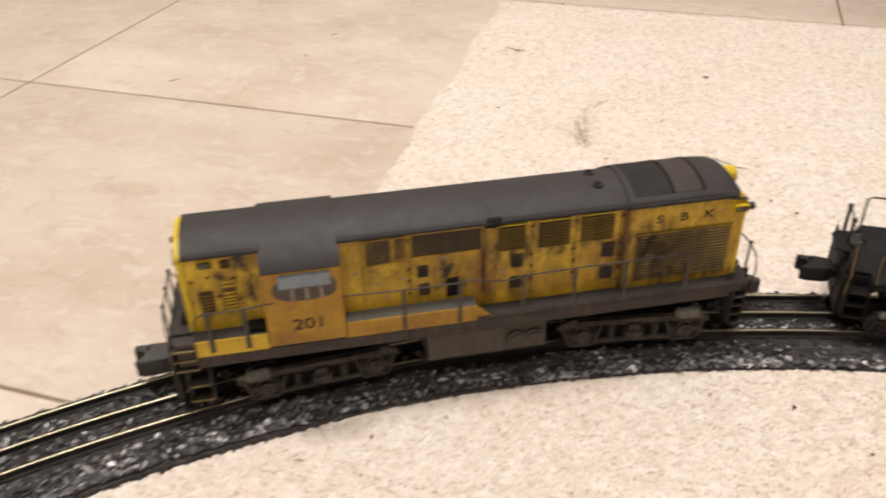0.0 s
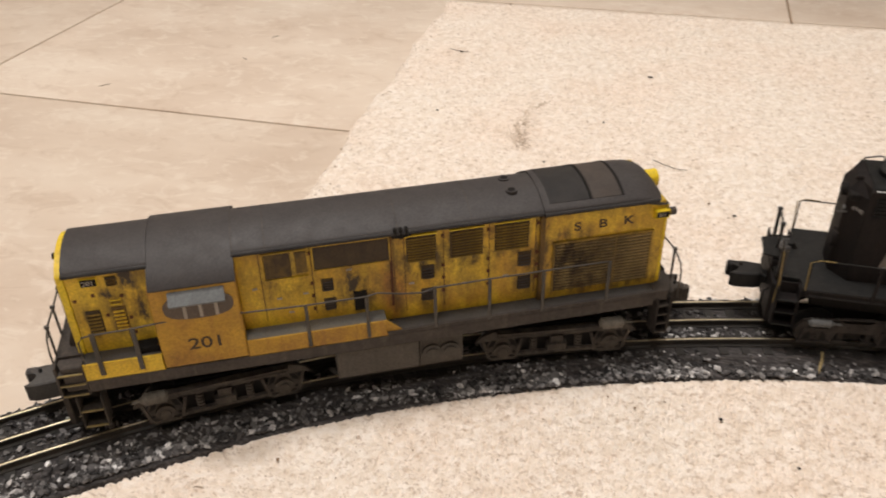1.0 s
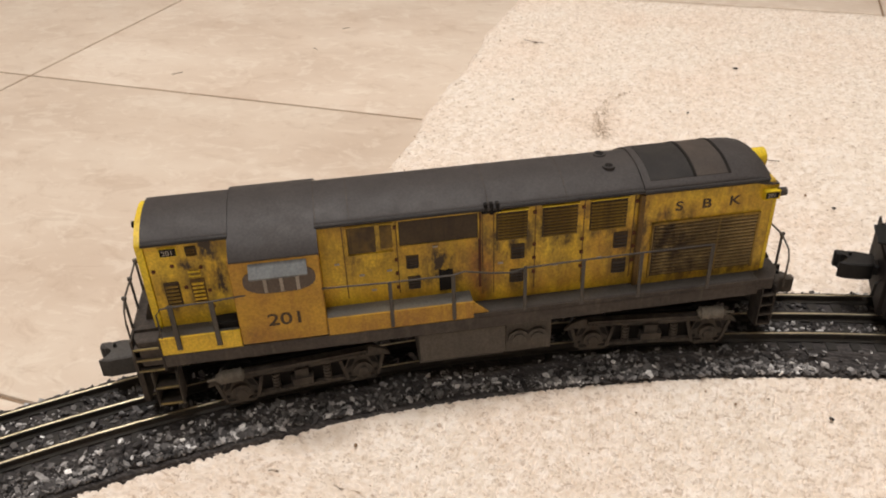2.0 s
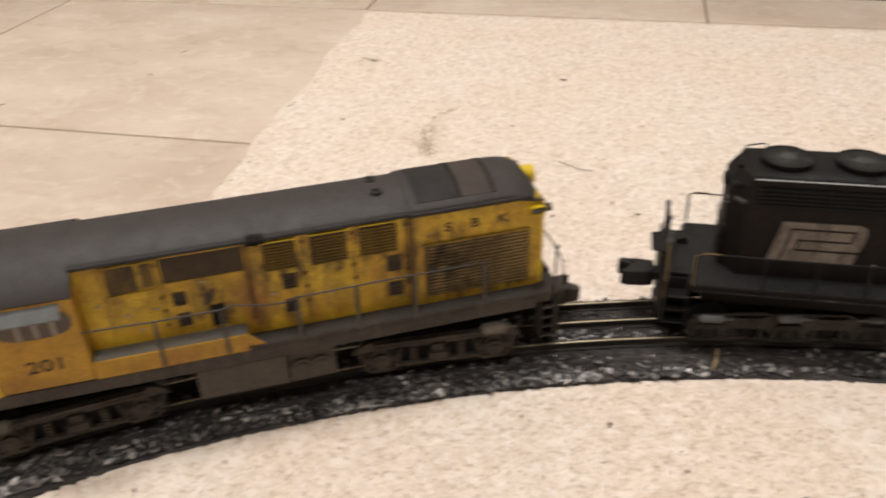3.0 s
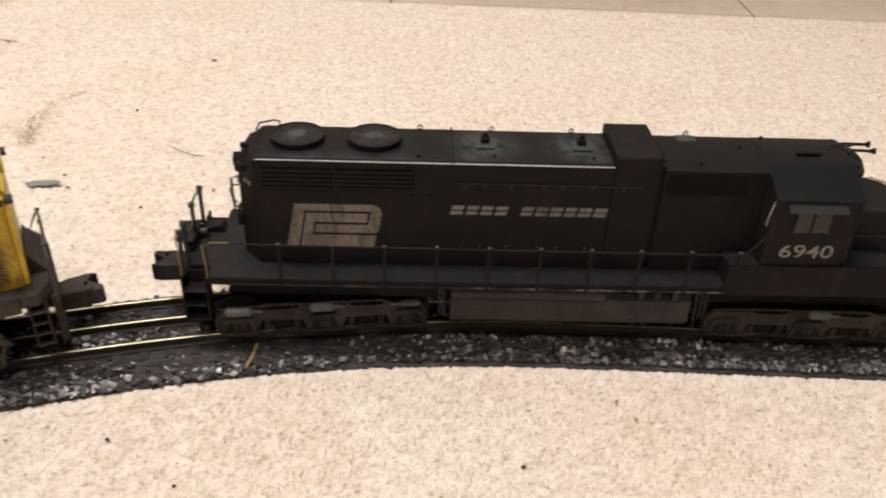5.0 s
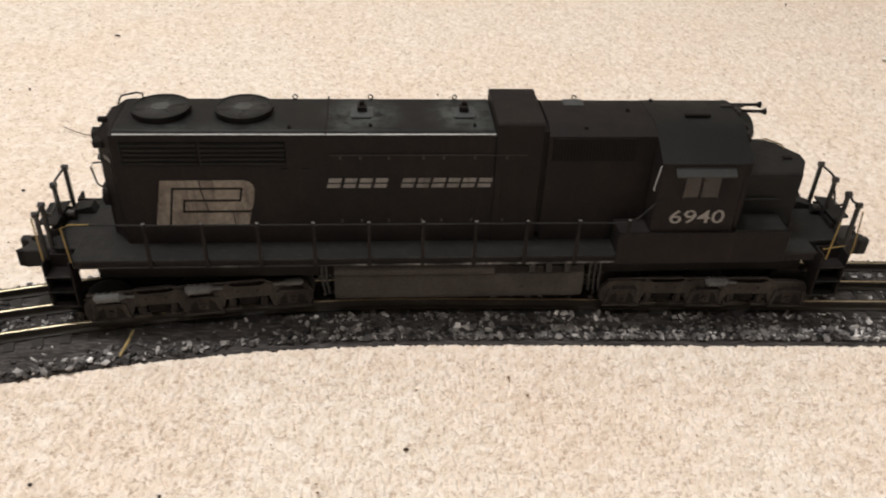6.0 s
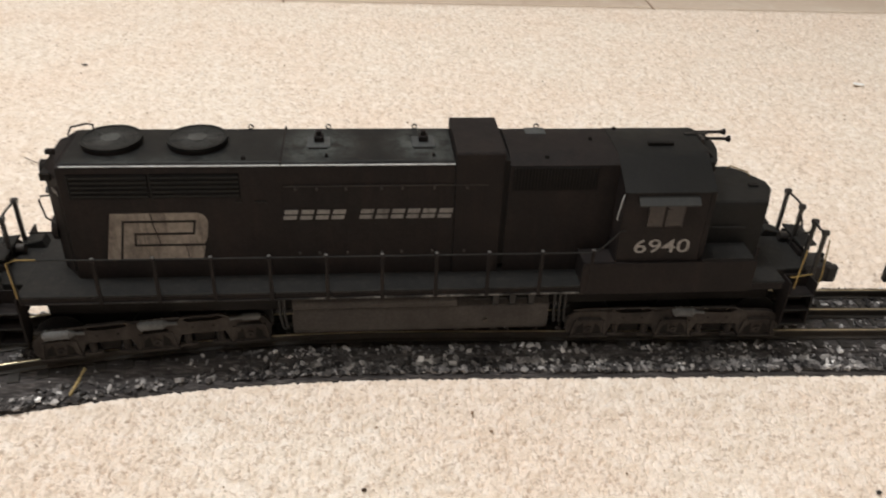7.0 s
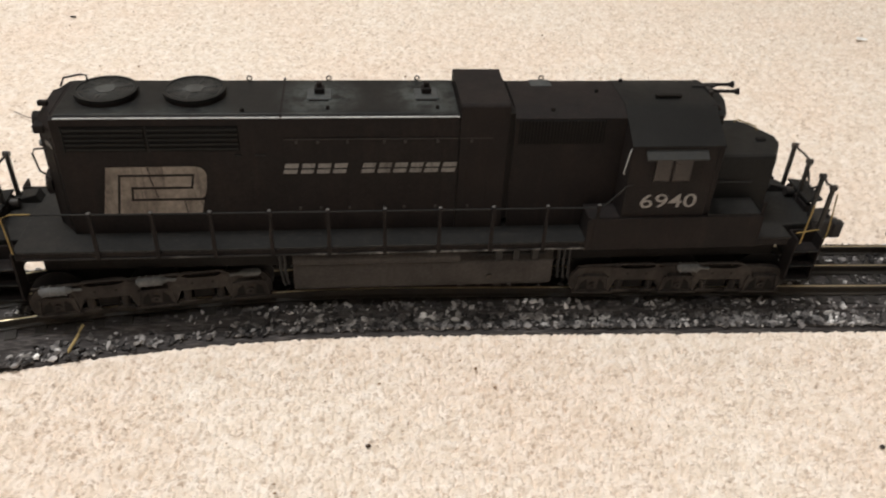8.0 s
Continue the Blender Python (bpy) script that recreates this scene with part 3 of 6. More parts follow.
def ballast():
    rng = random.Random(11)
    iv = [Vector((x, y, z)) * 0.72 for z in (-1, 1) for x, y in ((1, 0.1), (0.3, 0.95), (-0.8, 0.6), (-0.85, -0.5), (0.2, -1))]
    jf = [(4, 3, 2, 1, 0), (5, 6, 7, 8, 9)] + [(i, (i + 1) % 5, 5 + (i + 1) % 5, 5 + i) for i in range(5)]
    verts, faces = [], []

    def stone(x, y, z, r):
        sc = Vector((rng.uniform(0.8, 1.8), rng.uniform(0.5, 1.2), rng.uniform(0.22, 0.6)))
        turn = Euler((rng.uniform(-0.7, 0.7), rng.uniform(-0.7, 0.7), rng.uniform(0, 6.3))).to_matrix()
        b = len(verts)
        for v in iv:
            w = Vector((v.x * rng.uniform(0.5, 1.25), v.y * rng.uniform(0.5, 1.25), v.z * rng.uniform(0.5, 1.2)))
            w = turn @ Vector((w.x * sc.x, w.y * sc.y, w.z * sc.z)) * r
            verts.append((x + w.x, y + w.y, z + w.z))
        faces.extend(tuple(b + i for i in f) for f in jf)

    def thick(s, o):
        n = noise.noise((s * 21, o * 60, 3.1)) * 1.2 + (0.84 if s > -0.1 else 0.74)
        if -0.23 < s < -0.05 and o < -0.02:
            n = n * 0.34 - 0.06 if s < -0.09 else n * 0.6
        if s < -0.45:
            n = n * 0.8 + 0.25
        return n

    zones = ((-0.0385, -0.0270, 0.0022, 21000, 1.0), (-0.0285, -0.0215, 0.0046, 6000, 0.9), (-0.0150, -0.0028, 0.0054, 6500, 0.95), (0.0028, 0.0150, 0.0054, 6500, 0.95), (0.0195, 0.0275, 0.0030, 7000, 1.0))
    for o0, o1, z, n, k in zones:
        for _ in range(n):
            s, o = rng.uniform(-0.95, 0.85), o0 + (o1 - o0) * rng.random() ** (1.5 if o0 < -0.03 else 1.0)
            if rng.random() > thick(s, o):
                continue
            if s < -0.12 and o < -0.027:  # spills over the edge of the bed
                o -= (0.0035 if s > -0.4 else 0.0012) * rng.random()
            x, y, _a = on_track(s, o)
            r = rng.choice((0.0006, 0.0008, 0.0010, 0.0013, 0.0017, 0.0022)) * k * rng.uniform(0.8, 1.25)
            stone(x, y, z + r * 0.45, r)
    me = bpy.data.meshes.new("ballast")
    me.from_pydata(verts, [], faces)
    me.materials.append(STONE)
    tagged(new("ballast", me), "loose dark and pale grey ballast stones along the track", "ballast", kind="stuff")


ballast()


# ---- shared locomotive parts ----
def coupler(parent, x, z, way, k=1.0, mat=None):
    """Knuckle coupler that sticks out along x; way is 1 or -1."""
    mat = mat or COUPLER
    bm = B()
    box(bm, -14, 2, -3.2, 3.2, -2.6, 2.6, 0.5)
    prism(bm, [(0, -5.2), (9, -6.2), (15, -5.0), (16, -2.0), (12.5, -1.0), (11.5, 1.5), (13, 4.2), (17, 5.6), (13, 6.8), (4, 6.0), (0, 4.6)], -4.6, 4.6, "z", 0.6)
    box(bm, 12.5, 17.8, -6.4, -2.6, -4.4, 4.4, 0.9)
    for v in bm.verts:
        v.co = Vector((x + way * k * v.co.x, way * k * v.co.y, z + k * v.co.z))
    c = part("coupler", bm, mat, parent, "heavy dark knuckle coupler")
    part("coupler_pin", cyl(B(), (x + way * 11 * k, way * -2, z - 7.5 * k), (x + way * 11 * k, way * -2, z + 6.2 * k), 0.9, 8), COUPLER, c)
    return c


def wheel_mesh(r):
    bm = B()
    cyl(bm, (0, -1.6, 0), (0, 1.6, 0), r, 28)
    cyl(bm, (0, -2.6, 0), (0, -1.5, 0), r + 1.1, 28)
    cyl(bm, (0, 1.5, 0), (0, 2.4, 0), r * 0.35, 16)
    return bm


def brake_cylinder(frame_part, cx, cz, ln, cr, y, way, mat):
    """A ribbed cylinder lying along the frame, its push rod pointing along way."""
    c = B()
    cyl(c, (cx - ln / 2, y, cz), (cx + ln / 2, y, cz), cr, 16)
    for k in (-0.5, -0.18, 0.18, 0.5):
        cyl(c, (cx + k * ln - 0.35, y, cz), (cx + k * ln + 0.35, y, cz), cr + 0.3, 16)
    tip = cx + way * ln / 2
    cyl(c, (tip, y, cz), (tip + way * 2.4, y, cz - 0.2), cr * 0.95, 14, cr * 0.45)
    cyl(c, (tip, y, cz), (tip + way * 6.5, y, cz - 0.6), 0.75, 8)
    cyl(c, (cx - way * ln / 2, y, cz), (cx - way * (ln / 2 + 1.5), y, cz - 0.2), cr * 0.9, 12, cr * 0.6)
    return part("brake_cylinder", c, mat, frame_part, "dusty brake cylinder", smooth=40)


def three_axle_frame(hold, sy, axles, mat):
    """Cast side frame with an upright pedestal at each axle, springs in the openings and an arched top bar."""
    sp = axles[2]
    outline = [(-sp - 11.5, 17.5), (-sp - 11.5, 23), (-sp - 8, 27.8), (-sp - 4, 28.8), (-sp + 12, 29.0), (-sp + 15, 27.4), (-15, 27.6), (-11, 29.6), (11, 29.6), (15, 27.6), (sp - 15, 27.4), (sp - 12, 29.0), (sp + 3, 28.8), (sp + 7, 27.6), (sp + 10, 23), (sp + 10, 17.5),
               (sp + 8.5, 14.6), (sp - 9, 14.6), (sp - 10.8, 21.4), (10.8, 21.4), (9, 14.6), (-9, 14.6), (-10.8, 21.4), (-sp + 10.8, 21.4), (-sp + 9, 14.6), (-sp - 9.5, 14.6)]
    bm = prism(B(), outline, sy * 24.4, sy * 26.9, "y", 0.3)
    shade_patches = B()
    for a in axles:
        box(bm, a - 9.4, a + 9.4, sy * 24.6, sy * 28.3, 14.1, 15.1, 0.25)
        for k in (-1, 1):
            prism(bm, [(a + k * 7.4, 15), (a + k * 8.8, 15), (a + k * 7.4, 23.4), (a + k * 6.4, 23.4)], sy * 26.7, sy * 27.9, "y")
        box(bm, a - 5.4, a + 5.4, sy * 26.7, sy * 29.0, 24.0, 24.9, 0.25)
        cyl(bm, (a, sy * 26.7, 18.0), (a, sy * 27.8, 18.0), 1.7, 14)
        cyl(shade_patches, (a, sy * 27.6, 18.0), (a, sy * 27.9, 18.0), 0.8, 10)
        for k in (-1, 1):
            prism(shade_patches, [(a + k * 2.3, 15.6), (a + k * 6.4, 15.4), (a + k * 5.6, 19.2), (a + k * 3.0, 21.6)], sy * 26.8, sy * 27.0, "y")
        prism(shade_patches, [(a - 4.4, 22.3), (a + 4.4, 22.3), (a + 5.0, 23.9), (a - 5.0, 23.9)], sy * 26.8, sy * 27.05, "y")
    for m in (-sp / 2, sp / 2):
        prism(bm, [(m - 12.5, 28.4), (m - 8, 30.9), (m + 8, 31.1), (m + 12.5, 28.8), (m + 11.6, 28.0), (m + 7.5, 30.1), (m - 7.5, 29.9), (m - 11.6, 27.6)], sy * 25.6, sy * 26.9, "y")
        for k in (-1, 1):
            for i in range(5):
                cyl(bm, (m + k * 7.4, sy * 24.9, 15.4 + i * 1.25), (m + k * 7.4, sy * 24.9, 16.2 + i * 1.25), 1.9, 10)
            cyl(shade_patches, (m + k * 4.6, sy * 26.7, 24.8), (m + k * 4.6, sy * 27.05, 24.8), 0.62, 8)
            box(bm, m + k * 3.6, m + k * 11, sy * 26.0, sy * 27.4, 14.4, 15.4, 0.2)
        prism(shade_patches, [(m - 4.6, 28.2), (m - 3.6, 29.7), (m + 3.6, 29.9), (m + 4.6, 28.2)], sy * 25.0, sy * 25.5, "y")
        box(shade_patches, m - 4.6, m + 4.6, sy * 23.6, sy * 24.2, 14.8, 22.6)
    fr = part("side_frame", bm, mat, hold, "dusty cast side frame with springs and pedestals")
    # raised dark patches; the shade of recesses and ledges is only their colour
    part("recess_shade", shade_patches, DARK, fr, "flat dark patch standing in for recess shade on the side frame")
    part("brake_rod", wire(B(), [(-sp - 9, sy * 28.0, 30.2), (-sp + 6, sy * 28.2, 31.2), (sp - 16, sy * 28.2, 32.0)], 0.42), TRUCK_BLACK, hold, "thin dusty brake rod")
    return fr


def two_axle_frame(hold, sy, axles, mat):
    """Low side frame: a straight upper beam on two pedestals, open between them, with leaf-spring blocks and a lower tie bar."""
    a1 = axles[-1]
    y0, y1 = sy * 24.2, sy * 26.4
    bm = prism(B(), [(-a1 - 15, 25.4), (-a1 - 12, 29.6), (-a1 - 5, 32.6), (a1 + 5, 32.6), (a1 + 12, 29.6), (a1 + 15, 25.4), (a1 + 9, 26.6), (a1 - 9, 27.4), (6, 26.8), (-6, 26.8), (-a1 + 9, 27.4), (-a1 - 9, 26.6)], y0, y1, "y", 0.3)
    box(bm, -a1 - 3, a1 + 3, sy * 26.2, sy * 28.2, 30.6, 32.4, 0.4)
    box(bm, -a1 + 9, a1 - 9, y0, sy * 26.0, 14.4, 16.4, 0.3)
    box(bm, -5.2, 5.2, y0, sy * 28.4, 18.0, 22.6, 0.4)
    box(bm, -3.4, 3.4, y0, sy * 27.4, 22.4, 27.4, 0.3)
    shade_patches = []
    for a in axles:
        prism(bm, [(a - 8.6, 14.0), (a - 9.2, 20.0), (a - 6.4, 27.8), (a + 6.4, 27.8), (a + 9.2, 20.0), (a + 8.6, 14.0)], y0, sy * 25.8, "y", 0.3)
        cyl(bm, (a, sy * 25.6, 20.0), (a, sy * 28.0, 20.0), 4.7, 18)
        cyl(bm, (a, sy * 27.9, 20.0), (a, sy * 28.9, 20.0), 3.0, 14, 2.4)
        box(bm, a - 6.6, a + 6.6, sy * 25.6, sy * 27.0, 13.4, 15.4, 0.3)
        for k in (-1, 1):
            prism(bm, [(a + k * 6.6, 14), (a + k * 8.4, 14), (a + k * 11.6, 27), (a + k * 10.0, 27)], sy * 25.2, sy * 26.6, "y")
            shade_patches.append(prism(B(), [(a + k * 5.0, 22.6), (a + k * 8.0, 21.2), (a + k * 6.0, 26.4), (a + k * 3.4, 26.4)], sy * 25.7, sy * 25.95, "y"))
            shade_patches.append(cyl(B(), (a + k * 6.6, sy * 25.7, 17.4), (a + k * 6.6, sy * 25.95, 17.4), 0.9, 8))
            cyl(bm, (a + k * 5.2, sy * 26.8, 14.4), (a + k * 5.2, sy * 27.6, 14.4), 0.7, 8)
        for i in range(3):
            shade_patches.append(box(B(), a - 2.2 + i * 1.8, a - 1.4 + i * 1.8, sy * 26.3, sy * 26.6, 28.2, 30.2))
    for k in (-1, 1):
        for i in range(5):
            cyl(bm, (k * 12.6, sy * 25.0, 16.8 + i * 2.0), (k * 12.6, sy * 25.0, 18.0 + i * 2.0), 2.1, 10)
        cyl(bm, (k * 12.6, sy * 25.0, 16.4), (k * 12.6, sy * 25.0, 27.2), 1.2, 8)
        shade_patches.append(cyl(B(), (k * 15.5, sy * 26.3, 29.4), (k * 15.5, sy * 26.6, 29.4), 0.7, 8))
    fr = part("side_frame", bm, mat, hold, "dusty low cast side frame with springs and round journals", smooth=30)
    # flat dark patches paint the shade of the frame's openings
    for shade_patch in shade_patches:
        part("recess_shade", shade_patch, DARK, fr, "flat dark patch standing in for recess shade on the side frame")
    # plate added to darken the space behind the springs
    part("shade_plate", box(B(), -a1 + 7, a1 - 7, sy * 21.4, sy * 22.8, 13.0, 33.0, 0.4), DARK, fr, "dark plate added behind the springs for shade")
    return fr


def truck(parent, x, turn, axles, r, side, mat, cyls, pale, label):
    """A bogie: bolster, wheels, two side frames and brake cylinders (place, height, length, radius, way of the rod)."""
    hold = part("truck", box(B(), -axles[-1] * 0.9, axles[-1] * 0.9, -13, 13, RAIL_Z + r * 0.9, RAIL_Z + r + 9, 1.0), DARK, parent, label)
    hold.location = (x * 0.001, 0, 0)
    hold.rotation_euler = (0, 0, radians(turn))
    w0 = None
    for ax in axles:
        for sy in (-1, 1):
            if w0 is None:
                w0 = part("wheel", wheel_mesh(r), COUPLER, hold, "dark flanged wheel", smooth=30)
                w0.location = (ax * 0.001, -0.0172, (RAIL_Z + r) * 0.001)
            else:
                w = again(w0, (ax, sy * 17.2, RAIL_Z + r), hold)
                w.rotation_euler = (0, 0, 0 if sy < 0 else math.pi)
    for sy in (-1, 1):
        fr = side(hold, sy, axles, mat)
        for cx, cz, ln, cr, way in cyls:
            brake_cylinder(fr, cx, cz, ln, cr, sy * 28.2, way, pale)
    return hold


def step_well(parent, x0, x1, y0, y1, ztop, zbot, n, mat, tread):
    """Corner steps: two stringers, a back plate and treads."""
    bm = B()
    box(bm, x0, x0 + 0.9, y0, y1, zbot, ztop, 0.15)
    box(bm, x1 - 0.9, x1, y0, y1, zbot, ztop, 0.15)
    box(bm, x0 + 0.9, x1 - 0.9, max(y0, y1) - 0.8 if y0 + y1 < 0 else min(y0, y1), max(y0, y1) if y0 + y1 < 0 else min(y0, y1) + 0.8, zbot, ztop)
    sw = part("step_well", bm, mat, parent)
    for i in range(n):
        z = zbot + 0.6 + i * (ztop - zbot) / n
        st = part("step", box(B(), x0 + 0.7, x1 - 0.7, y0, y1, z, z + 0.9, 0.15), mat, sw)
        ye = y0 if y0 + y1 < 0 else y1
        part("step_edge", box(B(), x0 + 0.7, x1 - 0.7, ye - 0.45, ye + 0.45, z + 0.15, z + 1.05, 0.15), tread, sw)
    return sw


# ---- yellow hood locomotive ----
HOOD_ROOF = ((1.0, 102.3), (0.95, 103.0), (0.87, 104.2), (0.79, 105.5), (0.70, 106.8), (0.57, 108.7), (0.44, 110.3), (0.31, 111.3), (0.15, 111.9), (0.0, 112.1), (-0.17, 112.0), (-0.33, 111.7), (-0.46, 111.1), (-0.61, 110.0), (-0.74, 108.7), (-0.85, 107.3), (-0.94, 106.2), (-0.985, 105.4), (-1.0, 104.8))


def hood_roof(half, up=0.0, reach=1.0):
    """Upper outline of the slightly leaning barrel roof as (y, z), far eave to near eave."""
    return [(f * half, z + up) for f, z in HOOD_ROOF if abs(f) <= reach]


def roof_shell(bm, half, x0, x1):
    prism(bm, hood_roof(half) + [(-half, 103.2), (half, 101.2)], x0, x1, "x")
    return bm


def louvre(parent, x0, x1, z0, z1, y, n, mat_back, mat_slat, vertical=False, name="louvre_panel", label=""):
    bk = part(name, box(B(), x0, x1, y - 0.5, y + 0.6, z0, z1, 0.2), mat_back, parent, label)
    sl = None
    for i in range(n):
        if vertical:
            w = (x1 - x0 - 1) / n
            bm = prism(B(), [(0, 0), (w * 0.55, -0.9), (w * 0.62, 0)], z0 + 0.6, z1 - 0.6, "z") if sl is None else None
            at = (x0 + 0.5 + i * w, y - 0.5, 0)
        else:
            h = (z1 - z0 - 1) / n
            if sl is None:
                bm = B()
                vs = [(0, 0), (-0.9, 0), (-0.9, h * 0.14), (0, h * 0.3)]
                prism(bm, vs, x0 + 0.6, x1 - 0.6, "x")
            at = (0, y - 0.5, z0 + 0.5 + i * h)
        if sl is None:
            sl = part("slat", bm, mat_slat, bk, at=at)
        else:
            again(sl, at, bk)
    return bk


def yellow_loco():
    L = thing("hood_locomotive", "weathered yellow model diesel locomotive with grey barrel roof on track", "model locomotive", -0.062, 0.431, 0.0, 28.0)
    HY, CY = 22.0, 31.8
    # underframe and decks
    fr = part("underframe", box(B(), -150, 141, -32.2, 32.2, 42.6, 49.6, 0.4), SILL_BROWN, L, "dusty brown side sill")
    for x in (-110, -60, 20, 90):
        part("joint_strip", box(B(), x, x + 0.5, -32.5, -32.1, 42.8, 49.4), SILL_BROWN, fr)
    # raised deck beside the cab with its yellow fascia
    for x0, x1 in ((-150, -113.6), (-73.4, -4)):
        part("deck", box(B(), x0, x1, -31.4, 31.4, 49.6, 58.8, 0.3), DECK_GREY if x0 < -100 else DECK_PALE, L, "grey raised walkway deck")
        for sy in (-1, 1):
            part("fascia", box(B(), x0 + 0.2, x1, sy * 31.3, sy * 32.0, 49.8, 59.1, 0.25), YELLOW if x0 < -100 else YELLOW_CAB, L, "yellow walkway fascia")
    part("deck", box(B(), -4, 141, -31.4, 31.4, 49.6, 51.4, 0.3), DECK_GREY, L, "grey dusty walkway deck")
    for sy in (-1, 1):
        part("deck_edge", box(B(), -4, 141, sy * 31.4, sy * 32.4, 49.6, 52.0, 0.3), SILL_BROWN, L)
        part("deck_step", prism(B(), [(-4, 51.4), (4, 51.4), (-4, 59)], sy * 31.9, sy * 30.9, "y"), YELLOW_CAB, L)
    # end platforms
    part("platform", prism(B(), [(-150, -31.5), (-160, -31.5), (-164, -24), (-164, 24), (-160, 31.5), (-150, 31.5)], 44, 58.4, "z", 0.4), SILL_BROWN, L, "grey-brown end platform")
    part("platform", prism(B(), [(141, -31.5), (149, -31.5), (155, -22), (155, 22), (149, 31.5), (141, 31.5)], 44.5, 51.2, "z", 0.4), SILL_BROWN, L, "dusty brown end platform")
    # hoods
    part("short_hood", box(B(), -149.5, -112, -HY, HY, 58, 103, 0.8), YELLOW, L, "short yellow hood with dark grime")
    part("long_hood", box(B(), -74, 79, -HY, HY, 51, 103, 0.8), YELLOW, L, "long yellow engine hood with doors and streaks")
    rad = part("radiator_hood", box(B(), 79.2, 145, -HY - 1.7, HY + 1.7, 51, 103, 0.9, 2), YELLOW, L, "wider yellow radiator end of the hood")
    part("corner_post", box(B(), 77.6, 80.4, -HY - 1.9, -HY + 1, 51, 102.5, 0.4), GRIME, rad)
    cab = part("cab", box(B(), -113.4, -73.5, -CY, CY, 49.8, 97, 0.5), YELLOW_CAB, L, "full-width brown-stained yellow cab")
    part("end_wall", prism(B(), hood_roof(HY + 0.6, -1.3) + [(-HY - 0.6, 58), (HY + 0.6, 58)], -152.5, -149.2, "x", 0.3), YELLOW_BRIGHT, L, "bright yellow hood end")
    # dark block put where only shade lies between short hood and cab
    part("cab_gap_shade", prism(B(), [(-113.6, 58.6), (-113.6, 62.6), (-124.6, 62.2), (-125.6, 61.4), (-125.6, 58.6)], -29.0, -HY, "y", 0.4), DARK, L, "dark block standing in for the shaded gap beside the cab")
    # roofs
    part("short_roof", roof_shell(B(), HY + 0.9, -149.6, -112), ROOF_GREY, L, smooth=35)
    part("long_roof", roof_shell(B(), HY + 0.9, -74, 79.2), ROOF_GREY, L, "long grey barrel roof with faint joints", smooth=35)
    bm = B()
    xs = [79.2, 128, 134, 138.5, 142, 144.5, 146]
    dz = [0, 0, 0.6, 1.8, 4.0, 7.0, 11.0]
    half = HY + 2.3
    rings = []
    for x, d in zip(xs, dz):
        ring = [(y, max(101.6, z - d)) for y, z in hood_roof(half, 0.7)] + [(-half, max(101.0, 103.4 - d)), (half, 101.0)]
        rings.append([bm.verts.new((x, y, z)) for y, z in ring])
    for a, b in zip(rings, rings[1:]):
        for i in range(len(a)):
            bm.faces.new((a[i], a[(i + 1) % len(a)], b[(i + 1) % len(a)], b[i]))
    bm.faces.new(rings[0][::-1])
    bm.faces.new(rings[-1])
    rr = part("radiator_roof", bm, ROOF_GREY, L, "grey roof over the radiators, rounded at its end", smooth=50)
    # radiator screens: dark panels bent over the roof
    for x0, x1, mat in ((82.8, 103.8, SCREEN_DARK), (105.4, 121.0, SCREEN_BROWN)):
        scr = B()
        pts = hood_roof(half, 0.7, 0.86)
        prism(scr, [(y, z + 0.25) for y, z in pts] + [(y, z - 0.6) for y, z in reversed(pts)], x0, x1, "x")
        part("radiator_screen", scr, mat, rr, "dark radiator screen", smooth=40)
    for x in (104.6, 121.6):
        scr = B()
        pts = hood_roof(half, 0.7, 0.88)
        prism(scr, [(y, z + 0.55) for y, z in pts] + [(y, z - 0.6) for y, z in reversed(pts)], x - 0.7, x + 0.7, "x")
        part("screen_rib", scr, DARK, rr, smooth=40)
    # cab roof reaches out over the cab sides
    bm = B()
    outer = [(-32.5, 96.4), (-30.2, 99.6), (-25.5, 103.2), (-20, 106.4), (-14, 109.3), (-7, 111.0), (0, 111.7)]
    outer = outer + [(-y, z) for y, z in outer[-2::-1]]
    inner = [(y * 0.97, z - 1.6) for y, z in outer]
    prism(bm, outer + inner[::-1], -112.6, -73.2, "x")
    part("cab_roof", bm, ROOF_GREY, L, "grey cab roof curving down over the sides", smooth=40)
    for x in (-73.6, -58.5, 5, 42):
        bm = B()
        pts = hood_roof(HY + 0.9)
        prism(bm, [(y * 1.004, z + 0.12) for y, z in pts] + [(y, z - 0.8) for y, z in reversed(pts)], x, x + 0.5, "x")
        part("roof_seam", bm, SILL_BROWN, L, smooth=40)
    # dark rolled lip along the roof edges
    for x0, x1, half in ((-149.6, -112, HY + 1.1), (-74, 79.2, HY + 1.1), (79.2, 140, HY + 2.5)):
        for sy, z in ((-1, 104.2), (1, 101.8)):
            part("roof_lip", cyl(B(), (x0, sy * half, z), (x1, sy * half, z), 1.15 if sy < 0 else 1.0, 10), ROOF_LIP, L, "dark rolled roof edge", smooth=40)
    # exhaust ports
    for x, y in ((66.0, -9.0), (65.4, 3.5)):
        bm = B()
        cyl(bm, (x, y, 106), (x, y, 112.7 - (0.3 if y < -5 else 0)), 3.0, 18)
        ex = part("exhaust_port", bm, ROOF_GREY, L, smooth=40)
        part("port_hole", cyl(B(), (x, y, 108), (x, y, 112.85 - (0.3 if y < -5 else 0)), 1.9, 16), DARK, ex)
    # lift bracket on the roof edge
    bm = B()
    for i, x in enumerate((3.0, 5.6, 8.4)):
        box(bm, x, x + 1.8, -HY - 2.2, -HY + 0.5, 102.0 - (i % 2), 107.0, 0.4)
    box(bm, 2, 11.5, -HY - 1.5, -HY + 0.4, 101.3, 103.5, 0.4)
